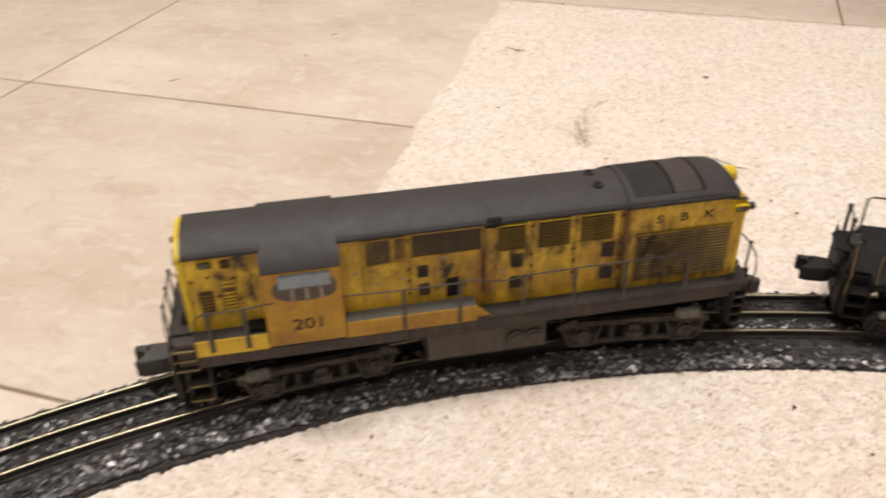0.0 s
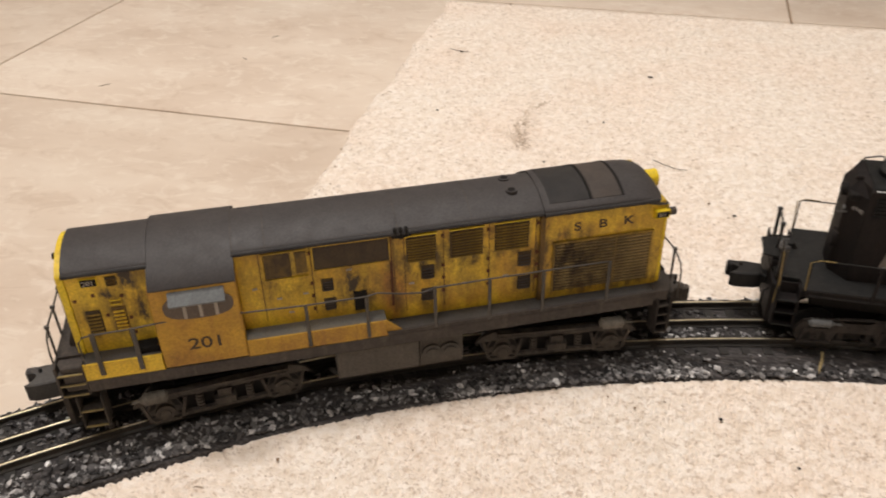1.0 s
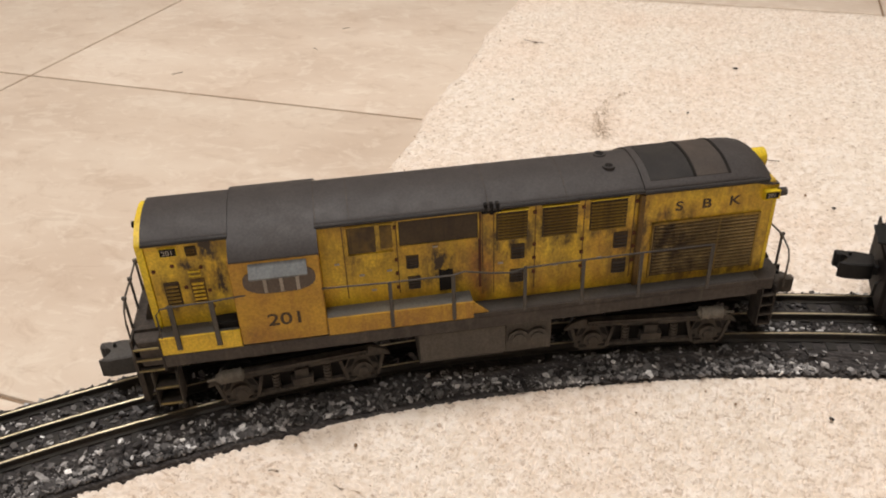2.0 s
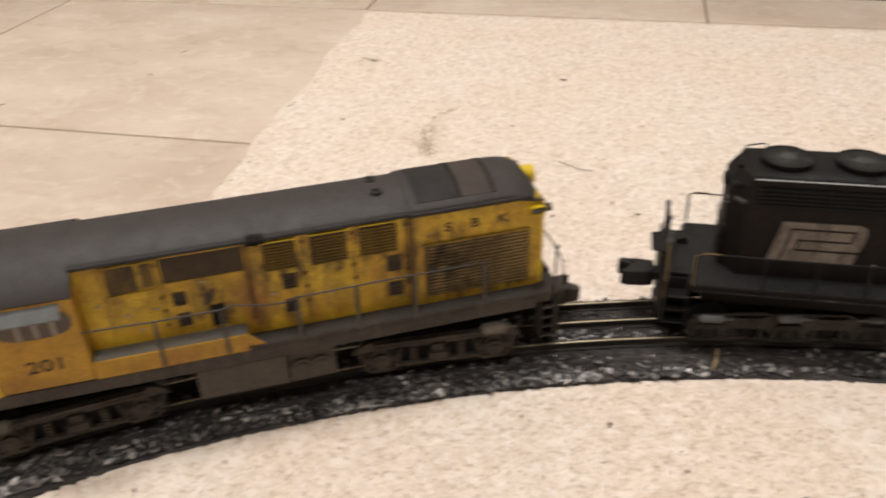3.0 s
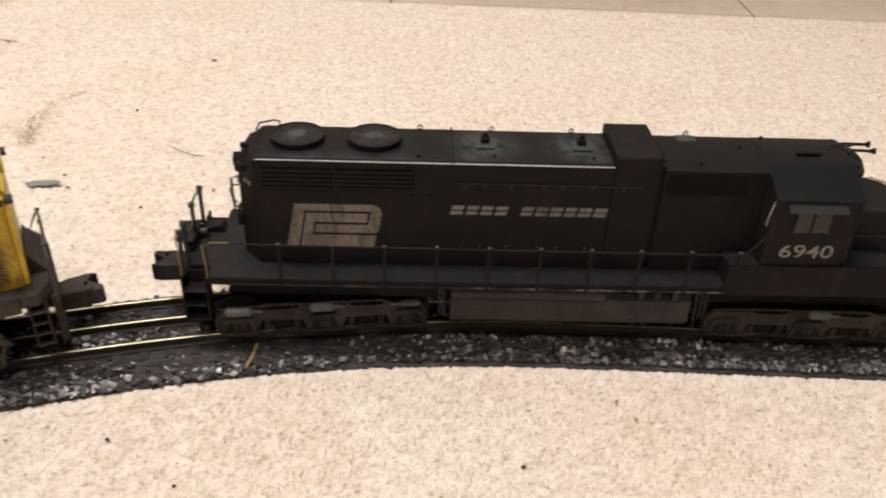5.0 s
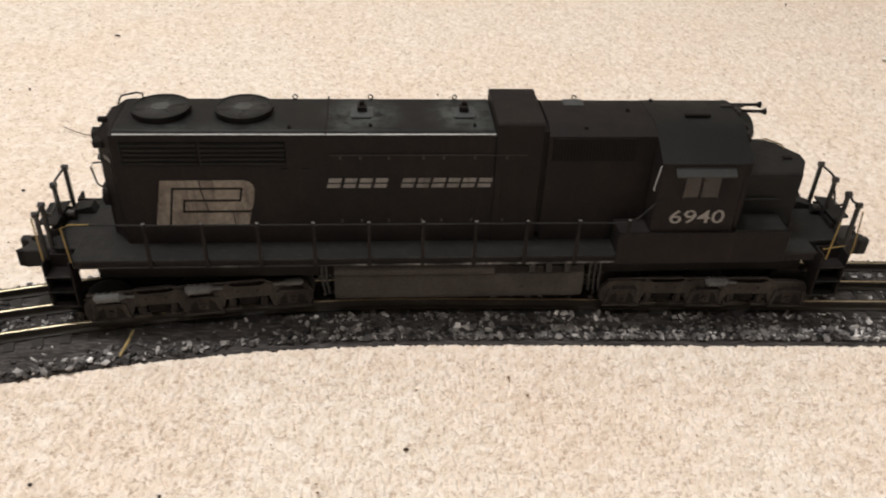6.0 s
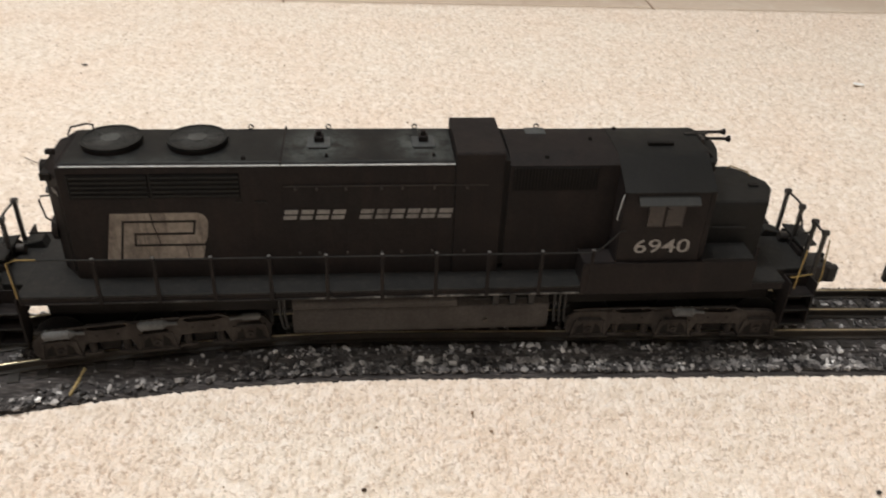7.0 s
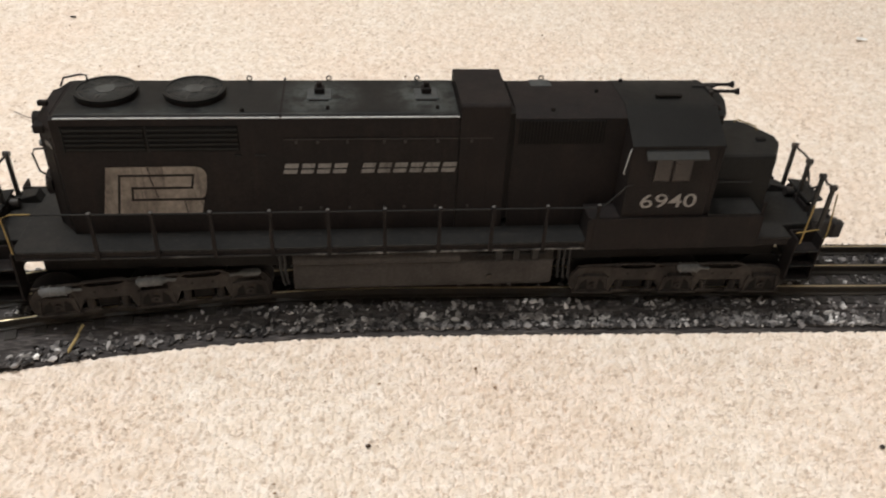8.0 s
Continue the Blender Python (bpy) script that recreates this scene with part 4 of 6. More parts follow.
    part("hinge_bracket", bm, DARK, L, "dark bracket on the roof edge")
    # cab window: oval pane with posts under a grey sunshade
    for sy in (-1, 1):
        bm = B()
        pts = []
        for i in range(24):
            t = 2 * math.pi * i / 24
            c, s = math.cos(t), math.sin(t)
            pts.append((-92 + 16.2 * math.copysign(abs(c) ** 0.7, c), 84.6 + 7.0 * math.copysign(abs(s) ** 0.8, s)))
        prism(bm, pts, sy * (CY - 0.5), sy * (CY + 0.35), "y")
        w = part("window", bm, WINDOW_TAN, cab, "oval smoked cab window", smooth=40)
        for x in (-98.5, -91.2, -84.0):
            part("window_post", box(B(), x - 0.8, x + 0.8, sy * (CY + 0.3), sy * (CY + 0.7), 78.4, 88.4, 0.1), WINDOW_BAR, w)
        sh = B()
        prism(sh, [(sy * (CY + 0.2), 94.2), (sy * (CY + 5.2), 89.2), (sy * (CY + 5.0), 88.4), (sy * (CY + 0.2), 93.2)], -104.6, -79.0, "x")
        part("sunshade", sh, HATCH, cab, "grey sloping sunshade over the window")
    # lettering on the cab and hood
    lettering("road_number", "201", 0.0094, LETTER_DARK, L, pose(-0.1005, -CY * 0.001 - 0.00012, 0.0594, 90, 0, 0), 1.24, 0.012)
    for ch, x in (("S", 95.2), ("B", 108.4), ("K", 122.0)):
        lettering("initial", ch, 0.0070, LETTER_DARK, L, pose(x * 0.001, -(HY + 1.7) * 0.001 - 0.00012, 0.0922, 90, 0, 0), 1.25, 0.022)
    # long hood side: doors, screens and louvres
    yy = -HY
    hood = bpy.data.objects["long_hood"]
    part("grille", box(B(), -36.5, 0.2, yy - 0.5, yy + 0.3, 86.4, 99.6, 0.2), SOOT, hood, "dark brown air intake screen")
    part("grille", box(B(), -60.0, -47.4, yy - 0.5, yy + 0.3, 84.6, 98.6, 0.2), MOTTLED, hood, "dark brown air intake screen")
    part("grille", box(B(), -45.2, -39.4, yy - 0.5, yy + 0.3, 86.0, 98.2, 0.2), MOTTLED, hood, "grimy intake screen")
    for x0, x1, z0, z1 in ((-37.2, 0.9, 85.7, 100.3), (-61, -39, 83.6, 99.4)):
        bm = B()
        for a in ((x0, x1, z0, z0 + 0.6), (x0, x1, z1 - 0.6, z1), (x0, x0 + 0.6, z0, z1), (x1 - 0.6, x1, z0, z1)):
            box(bm, a[0], a[1], yy - 0.8, yy + 0.2, a[2], a[3])
        part("grille_frame", bm, YELLOW, hood)
    for x0, x1, z0, z1, n in ((9, 24, 83.2, 98.6, 9), (31, 48, 82.6, 98.8, 9), (54, 72, 82.8, 99.2, 9)):
        louvre(hood, x0, x1, z0, z1, yy, n, SOOT, SLAT_YELLOW, label="grimy door louvres")
        # the brighter yellow paints a highlight along the strip over the louvres
        part("drip_strip", box(B(), x0 - 0.5, x1 + 0.5, yy - 1.6, yy, z1 + 0.2, z1 + 0.9, 0.2), YELLOW_BRIGHT, hood, "drip strip with a bright yellow highlight painted in")
    for x0, x1, z0, z1 in ((-34, -28, 73.2, 80.4), (-33.6, -27.6, 61.5, 68.6), (16, 22.8, 72.0, 80.2), (15.6, 22.4, 58.6, 66), (66.4, 73.6, 71.6, 80.4), (66.6, 73.8, 57.0, 65.2)):
        louvre(hood, x0, x1, z0, z1, yy, 4, SOOT, SILL_BROWN, label="small dark louvre")
    part("opening", prism(B(), [(-18.6, 58.6), (-12.2, 58.4), (-12.0, 69.8), (-14.2, 70.6), (-15.4, 69.8), (-18.8, 70.8)], yy - 0.3, yy + 0.3, "y"), DARK, hood, "dark open vent in a door")
    for x in (-62.5, -38, 2.2, 7.6, 27.5, 51, 75.5):
        part("door_seam", box(B(), x, x + 0.5, yy - 0.2, yy + 0.3, 53.5 if x > 0 else 60, 100), GRIME, hood)
    part("rust_seam", box(B(), 0.4, 1.7, yy - 0.4, yy + 0.3, 58, 99.5), RUST, hood)
    hinge = None
    for x in (27.2, 50.6, 76.4, -38.5):
        for z in (63.5, 71.5, 79.0, 96.5):
            if hinge is None:
                hinge = part("hinge", box(B(), -0.7, 1.0, yy - 0.9, yy + 0.2, -0.8, 0.8, 0.2), RUST, hood, "rusty door hinge", at=(x, 0, z))
            else:
                again(hinge, (x, 0, z), hood)
    latch = None
    for x, z in ((-55, 72.5), (-42, 73.5), (-20, 84), (11, 70.5), (38, 66), (60, 67), (-50, 63.4), (-66, 80)):
        if latch is None:
            latch = part("latch", box(B(), -1.2, 1.2, yy - 0.8, yy + 0.2, -0.35, 0.35, 0.1), WINDOW_BAR, hood, "pale latch", at=(x, 0, z))
        else:
            again(latch, (x, 0, z), hood)
    # radiator side grille with slats
    gy = -HY - 1.7
    g = part("grille", box(B(), 85.2, 138.6, gy - 0.4, gy + 0.4, 53.6, 84.0, 0.2), SOOT, rad, "large grimy radiator grille")
    for i in range(15):
        z = 54.8 + i * 1.93
        part("slat", prism(B(), [(gy - 0.4, z), (gy - 1.3, z), (gy - 1.3, z + 0.45), (gy - 0.4, z + 0.75)], 86.4, 137.8, "x"), RAD_SLAT, g)
    bm = B()
    for a in ((84.6, 139.2, 83.4, 84.6), (84.6, 85.6, 53, 84.6), (138.2, 139.2, 53, 84.6), (118.6, 119.2, 54, 83.4)):
        box(bm, a[0], a[1], gy - 1.3, gy, a[2], a[3], 0.15)
    part("grille_frame", bm, SLAT_YELLOW, g)
    # short hood details
    sh = bpy.data.objects["short_hood"]
    part("number_box", box(B(), -143.0, -134.8, yy - 0.7, yy + 0.3, 93.0, 98.0, 0.3), YELLOW_BRIGHT, sh, "number box with a dark face")
    part("number_face", box(B(), -142.4, -135.4, yy - 0.95, yy, 93.6, 97.4, 0.1), DARK, sh)
    lettering("board_number", "201", 0.0036, WINDOW_BAR, L, pose(-0.1418, (yy - 1.0) * 0.001, 0.0977, 90, 0, 0), 1.0)
    louvre(sh, -131.6, -126.6, 92.4, 97.4, yy, 3, SOOT, GRIME, label="small grimy louvre")
    louvre(sh, -144.2, -137.4, 66.4, 79.6, yy, 6, SOOT, SLAT_YELLOW, label="black-stained louvre")
    louvre(sh, -132.4, -126, 66.4, 80, yy, 6, GRIME, YELLOW, label="grimy louvre")
    for z in (84.5, 82.2):
        part("grab_iron", wire(B(), [(-132, yy, z), (-132, yy - 1.2, z), (-127, yy - 1.2, z), (-127, yy, z)], 0.3), YELLOW_BRIGHT, sh)
    for x, z in ((-147, 86), (-126.2, 86), (-124.6, 73), (-138.6, 88), (-134.6, 76), (-124.4, 64)):
        part("rust_spot", cyl(B(), (x, yy - 0.45, z), (x, yy + 0.2, z), 0.95, 10), RUST, sh)
    # everything on the hood sides sits a little higher than the deck steps
    for wall, up in ((hood, 2.5), (sh, 3.5), (rad, 2.3)):
        for ob in wall.children:
            if not ob.name.startswith("corner_post"):
                ob.location.z += up * 0.001
    # end lamps
    part("headlight", cyl(B(), (-157, 2, 92), (-150, 2, 92), 3.2, 16), DARK, L, "dark end headlight", smooth=40)
    part("marker_lamp", cyl(B(), (-154.5, -8, 107.0), (-150, -8, 107.0), 1.6, 12), DARK, L, smooth=40)
    part("marker_lamp", cyl(B(), (-156, -6, 93.0), (-150, -6, 93.0), 2.4, 12), DARK, L, smooth=40)
    part("end_wall", box(B(), 145, 147.2, -HY - 1.2, HY - 3.0, 51.4, 100.8, 1.0, 2), YELLOW_BRIGHT, L, "bright yellow hood end")
    part("headlight_housing", cyl(B(), (141, -1.0, 104.0), (148.4, -1.0, 104.0), 4.9, 18), YELLOW_BRIGHT, L, "yellow headlight housing", smooth=40)
    for sy in (-1, 1):
        nb = part("number_box", box(B(), 138.4, 145.8, sy * 20.0, sy * 26.4, 94.4, 98.8, 0.4), YELLOW_BRIGHT, L, "yellow number box with a dark face")
        part("number_face", box(B(), 139.0, 145.2, sy * 26.2, sy * 26.6, 95.0, 98.0, 0.1), DARK, nb)
        part("marker_lamp", cyl(B(), (145.4, sy * 24.6, 97.0), (149.6, sy * 24.6, 97.0), 2.1, 14), SILL_BROWN, L, "dark marker lamp", smooth=40)
    lettering("board_number", "201", 0.0030, WINDOW_BAR, L, pose(0.1397, -0.02667, 0.0955, 90, 0, 0), 0.95)
    # handrails with flat stanchions
    for x in (-43, -13.5, 20.8, 49, 77.5, 113):
        z0 = 50.5
        z1 = 76.0
        part("stanchion", box(B(), x - 0.9, x + 0.9, -32.9, -32.1, z0, z1 + 0.5, 0.2), RAIL_IRON, L, "flat grey handrail post")
        part("stanchion", box(B(), x - 1.1, x + 1.1, 32.1, 32.9, z0, z1 + 0.5, 0.2), RAIL_IRON, L)
    for sy in (-1, 1):
        pts = [(-74, sy * 32.2, 77.0), (-43, sy * 32.5, 76.2), (-13.5, sy * 32.5, 76.2), (-8, sy * 32.5, 77.5), (4, sy * 32.6, 75.0), (14, sy * 32.5, 73.8), (20.8, sy * 32.5, 75.6), (49, sy * 32.5, 76.2), (77.5, sy * 32.5, 76.4), (113, sy * 32.5, 76.4)]
        part("handrail", wire(B(), pts, 0.45), RAIL_IRON, L, "thin bent wire handrail")
        pts = [(-108, sy * 31.6, 77.8), (-123, sy * 32.5, 77.2), (-141.5, sy * 32.5, 76.6), (-146, sy * 32.5, 76.0), (-148.2, sy * 32.5, 73), (-148.2, sy * 32.5, 60)]
        part("handrail", wire(B(), pts, 0.45), RAIL_IRON, L, "thin bent wire handrail")
        for x in (-141.5, -123.5):
            part("stanchion", box(B(), x - 1.1, x + 1.1, sy * 32.1, sy * 32.9, 52.6, 77.3, 0.2), RAIL_IRON, L)
    # end railings
    for x, sgn, zt, ys in ((-163.5, -1, 75.5, (12.5, -3.5, -19.5, -27.0)), (156.5, 1, 68.5, (15.0, 3.0, -19.0, -29.0))):
        zb = 58 if sgn < 0 else 51
        for y in ys[:3]:
            part("end_post", box(B(), x - 0.5, x + 0.5, y - 0.6, y + 0.6, zb - 4, zt, 0.15), RAIL_IRON, L)
            part("post_cap", cyl(B(), (x - 1, y, zt), (x + 1, y, zt), 1.0, 8), RAIL_IRON, L)
        part("end_rail", wire(B(), [(x - sgn * 8, ys[0] + 3, zb), (x - sgn * 3, ys[0] + 2, zt - 6), (x, ys[0], zt), (x, ys[1], zt - 0.6), (x, ys[2], zt - 0.3), (x, ys[3] + 2, zt - 4), (x, ys[3], zt - 9), (x, ys[3], zb - 8)], 0.5), RAIL_IRON, L, "bent end railing wire")
    # chequer ramp beside hood end
    part("end_box", prism(B(), [(148, 51), (148, 62), (155, 52), (155, 51)], -14, 16, "y"), SILL_BROWN, L)
    part("end_box", prism(B(), [(-152, 58), (-152, 78), (-158, 60), (-158, 58)], -14, 14, "y"), SILL_BROWN, L)
    # steps at the corners
    for sy in (-1, 1):
        y0, y1 = (-32.5, -23) if sy < 0 else (23, 32.5)
        step_well(L, -163, -150, y0, y1, 60, 41, 3, SILL_BROWN, STEP_TREAD)
        step_well(L, -157.5, -145.5, y0 - (0.8 if sy < 0 else 0), y1 + (0.8 if sy > 0 else 0), 40.6, 20.5, 2, DUSTY, STEP_TREAD)
        step_well(L, 143.5, 151.5, y0, y1, 46, 22, 4, TRUCK_BLACK, DUSTY)
    for sgn, x in ((-1, -163), (1, 154)):
        part("pilot", prism(B(), [(x, -26), (x + sgn * 3.5, -24), (x + sgn * 3.5, 24), (x, 26)], 17, 44, "z", 0.4), DUSTY, L, "dusty end plate")
    # fuel tank, air tanks, trucks
    part("fuel_tank", prism(B(), [(-24, 42.4), (-30.4, 41.5), (-30.4, 25), (-25, 19.5), (25, 19.5), (30.4, 25), (30.4, 41.5), (24, 42.4)], -31, 12, "x", 0.4), TANK_GREY, L, "dusty grey fuel tank")
    bm = B()
    for x in (19, 28.5):
        cyl(bm, (x, -29.5, 31), (x, -22, 31), 5.2, 18)
        cyl(bm, (x, -30.6, 31), (x, -29, 31), 3.4, 14)
    box(bm, 12.4, 36, -28, 28, 22, 42.4, 0.5)
    part("air_reservoir", bm, TANK_GREY, L, "dusty brake gear box with round covers", smooth=40)
    truck(L, -92, 5.5, (-30, 30), 10.4, two_axle_frame, DUSTY, ((-33, 32.0, 9.5, 3.2, -1),), PALE_BROWN, "dusty brown two-axle truck")
    truck(L, 92, -6.0, (-30, 30), 10.4, two_axle_frame, DUSTY, ((29.5, 34.0, 10.5, 3.2, 1),), PALE_BROWN, "dusty brown two-axle truck")
    coupler(L, -168, 27.0, -1, 1.22, DECK_GREY)
    coupler(L, 157, 26.0, 1, 1.15, DUSTY)
    return L


yellow_loco()


# ---- black six-axle locomotive ----
# pale middle patches put the fans' reflected light into the colour
FAN_SHEEN = worn("fan_grille_with_painted_sheen", (0.016, 0.017, 0.017), (0.022, 0.023, 0.023), (0.012, 0.012, 0.012), 0.45, spec=0.3, amount=0.3, flat=True, soot=(0.058, 0.061, 0.0605), smudges_or_sheen=((-151.2, 2.0, 7.5, 7.5, 1.3), (-114.8, 2.0, 7.5, 7.5, 1.3)))


def eyebolt(parent, x, y, z, turn=0):
    bm = B()
    pts = [(x, y, z)] + [(x + 1.05 * math.sin(t) * math.cos(turn), y + 1.05 * math.sin(t) * math.sin(turn), z + 1.6 - 1.05 * math.cos(t)) for t in [i * math.pi / 5 for i in range(0, 11)]]
    wire(bm, pts, 0.34, 6)
    part("lift_ring", bm, BLACK_WIRE, parent)


def black_loco():
    L = thing("road_switcher_locomotive", "weathered black six-axle model diesel locomotive with pale emblem on track", "model locomotive", 0.347, 0.5335, 0.0, 2.0)
    HY, CY = 18.4, 31.0
    RZ = 104.6
    fr = part("underframe", box(B(), -193, 154, -31.6, 31.6, 43.8, 47.6, 0.4), BLACK, L, "black side sill")
    part("deck", box(B(), -193.5, 154.5, -32.0, 32.0, 47.5, 48.8, 0.3), BLACK_DECK, L, "dusty black walkway deck")
    part("sill_lip", box(B(), -190, 60, -32.4, -31.5, 44.3, 45.3, 0.2), SCUFFED, fr, "scuffed lower sill edge")
    # added block that keeps the gap between deck and trucks dark
    part("frame_filler", box(B(), -186, 154, -22, 22, 31.5, 44, 0.5), DARK, L, "dark frame filler added to keep the gap under the deck dark")
    # long hood
    def hood_outline(top, edge, cham):
        return [(-HY, 48), (-HY, edge), (-HY + cham, top), (HY - cham, top), (HY, edge), (HY, 48)]
    bm = B()
    prism(bm, hood_outline(105.2, RZ - 0.6, 1.6), -170, -3, "x", 0.0)
    hood = part("long_hood", bm, BLACK, L, "long black engine hood with door lines")
    part("hood_roof", prism(B(), [(-HY + 1.2, 104.8), (-HY + 2.0, 105.8), (HY - 2.0, 105.8), (HY - 1.2, 104.8)], -168.5, -3.2, "x", 0.3), ROOF_DUST, L, "dusty black hood roof")
    # roof edge, its highlight painted on in pale grey
    part("roof_edge", box(B(), -168, -3.2, -HY - 0.45, -HY + 0.6, RZ - 0.05, RZ + 0.38, 0.1), PALE_EDGE, hood, "bright roof edge, its highlight painted on")
    # hood end, chamfered in plan
    plan = [(-170, -HY), (-176.5, -10.5), (-178.5, -8.5), (-178.5, 8.5), (-176.5, 10.5), (-170, HY)]
    bm = B()
    prism(bm, plan, 48, 99.5, "z")
    lo = [bm.verts.new((x, y, 99.5)) for x, y in plan]
    hi = [bm.verts.new((x + (4.0 if x < -171 else 0), y * 0.88, 105.4)) for x, y in plan]
    for i in range(len(plan)):
        j = (i + 1) % len(plan)
        bm.faces.new((lo[i], lo[j], hi[j], hi[i]))
    bm.faces.new(hi)
    end = part("hood_end", bm, BLACK, L, "black hood end with chamfered corners")
    part("headlight", cyl(B(), (-181.0, -3, 97), (-176, -3, 97), 3.5, 18), DARK, end, "dark headlight", smooth=40)
    part("number_board", box(B(), -178.6, -174, -14.5, -8, 96.0, 99.8, 0.5), DARK, end)
    corner = Matrix(((0.637, 0, -0.774, -0.1757), (-0.774, 0, -0.637, -0.01175), (0, 1, 0, 0.0898), (0, 0, 0, 1)))
    lettering("road_number", "6940", 0.0037, LETTER_PALE, L, corner)
    part("lens", cyl(B(), (-179.2, -8.0, 88.5), (-178, -8.0, 88.5), 1.5, 12), PALE_DUST, end, "dull grey lens", smooth=30)
    part("marker_bracket", box(B(), -176.5, -172.6, -8, -6.0, 105.2, 107.6, 0.4), BLACK, end)
    part("grab_iron", wire(B(), [(-172, 10, 106), (-170, 10, 109.8), (-163, 10, 111.4), (-160.5, 10, 111), (-160.5, 10, 107)], 0.45), BLACK_WIRE, end)
    part("grab_iron", wire(B(), [(-177, -10, 87), (-181.6, -10, 86.6), (-182.8, -10, 84.5), (-181.6, -10, 76), (-178, -10, 73)], 0.45), RAIL_IRON, end)
    part("brake_wheel", cyl(B(), (-180.6, -5, 68), (-178, -5, 68), 5.6, 20), BLACK, end, "black hand brake wheel", smooth=30)
    # rooftop fans
    for x in (-151.2, -114.8):
        bm = B()
        cyl(bm, (x, 2.0, 104.5), (x, 2.0, 107.9), 12.6, 40)
        fan = part("roof_fan", bm, BLACK, L, "round black radiator fan housing", smooth=30)
        def hoop(bm, r0, r1, z0, z1):
            n = 44
            rows = [[bm.verts.new((x + r * math.cos(2 * math.pi * k / n), 2.0 + r * math.sin(2 * math.pi * k / n), z)) for k in range(n)] for r, z in ((r0, z0), (r0, z1), (r1, z1), (r1, z0))]
            for a, b in zip(rows, rows[1:] + rows[:1]):
                for k in range(n):
                    bm.faces.new((a[k], a[(k + 1) % n], b[(k + 1) % n], b[k]))
        ring = B()
        hoop(ring, 11.6, 13.0, 107.3, 108.7)
        part("fan_ring", ring, BLACK_TOP, fan, "dark fan rim")
        grille = B()
        for r in (4.7, 6.0, 7.3, 8.6, 9.9, 11.1):
            hoop(grille, r - 0.42, r + 0.42, 107.7, 108.4)
        for k in range(6):
            a = math.pi * k / 3 + 0.3
            c, d = math.cos(a), math.sin(a)
            prism(grille, [(x + 3 * c - 0.2 * d, 2.0 + 3 * d + 0.3 * c), (x + 11.8 * c - 0.2 * d, 2.0 + 11.8 * d + 0.3 * c), (x + 11.8 * c + 0.3 * d, 2.0 + 11.8 * d - 0.3 * c), (x + 3 * c + 0.3 * d, 2.0 + 3 * d - 0.3 * c)], 107.6, 108.55, "z")
        part("fan_grille", grille, FAN_SHEEN, fan, "round fan grille with a pale sheen painted at its middle")
        part("fan_hub", cyl(B(), (x, 2.0, 107.5), (x, 2.0, 108.6), 4.0, 24), FAN_SHEEN, fan, "grey fan cap inside the painted sheen", smooth=30)
    # roof hatches with stacks
    part("roof_joint", box(B(), -78.2, -77.4, -HY - 0.2, HY, 103.6, 106.05), BLACK, L)
    for x in (-62.2, -15.9):
        hb = part("roof_hatch", box(B(), x - 5.2, x + 5.2, -4.0, 6.5, 105.5, 106.5, 0.3), HATCH_DARK, L, "grey rubbed base plate of an exhaust")
        part("exhaust", box(B(), x - 2.1, x + 2.1, 0, 4.6, 106.4, 109.2, 0.4), BLACK, hb, "small black exhaust")
        part("exhaust_neck", box(B(), x - 1.1, x + 1.1, 1.0, 3.6, 109.0, 111.4, 0.3), BLACK, hb)
        part("hatch_lip", box(B(), x - 4.4, x + 4.0, -5.2, -4.3, 105.6, 106.3, 0.2), DARK, hb)
        part("lift_lug", box(B(), x + 3.0, x + 4.4, -13.2, -12, 105.5, 107.4, 0.4), BLACK, L)
    for x in (-93.2, -58.4, -19, 38):
        eyebolt(L, x, 15.5, 105.5)
    for x, y, z in ((60.1, 0.4, 107), (37.5, -14.8, 105.6), (-93.6, -14.2, 105.6), (74, 11, 107)):
        part("roof_knob", cyl(B(), (x, y, z - 0.6), (x, y, z + 1.5), 1.1, 10, 0.8), DARK, L, smooth=40)
    part("ring_plate", box(B(), 31.5, 41, 6.5, 13, 106.9, 107.5, 0.2), HATCH_DARK, L, "dusty plate under a lifting ring")
    # tall box across the hood
    part("equipment_box", prism(B(), [(-HY - 0.5, 48), (-HY - 0.5, 109.4), (-HY + 0.6, 110.6), (HY - 0.6, 110.6), (HY + 0.5, 109.4), (HY + 0.5, 48)], -2.8, 18.6, "x", 0.35), BLACK, L, "tall black box across the hood")
    # inertial section up to the cab
    sec = part("rear_section", prism(B(), [(-HY, 48), (-HY, 103.6), (-15.6, 105.7), (-12, 107.2), (12, 107.2), (15.6, 105.7), (HY, 103.6), (HY, 48)], 21, 74, "x"), BLACK, L, "black hood section beside the cab", smooth=50)
    part("gap_plate", box(B(), 18.4, 21.2, -HY + 1.4, HY - 1.4, 52, 105.4), DARK, L)
    part("intake_grille", box(B(), 23, 61, -HY - 0.35, -HY + 0.3, 91.4, 103.0, 0.2), GRILLE_BLACK, sec, "black upright intake louvres")
    sl = None
    for i in range(26):
        at = (23.6 + i * 1.45, -HY - 0.35, 0)
        if sl is None:
            sl = part("slat", box(B(), -0.3, 0.3, -0.5, 0.2, 91.8, 102.6), DARK, sec, at=at)
        else:
            again(sl, at, sec)
    # radiator grilles high on the hood side
    for x0, x1 in ((-166, -133.4), (-132.6, -95.5)):
        g = part("radiator_grille", box(B(), x0, x1, -HY - 0.4, -HY + 0.3, 89.6, 101.2, 0.2), GRILLE_BLACK, hood, "dark radiator side grille")
        sl = None
        for i in range(5):
            at = (0, -HY - 0.4, 90.9 + i * 2.2)
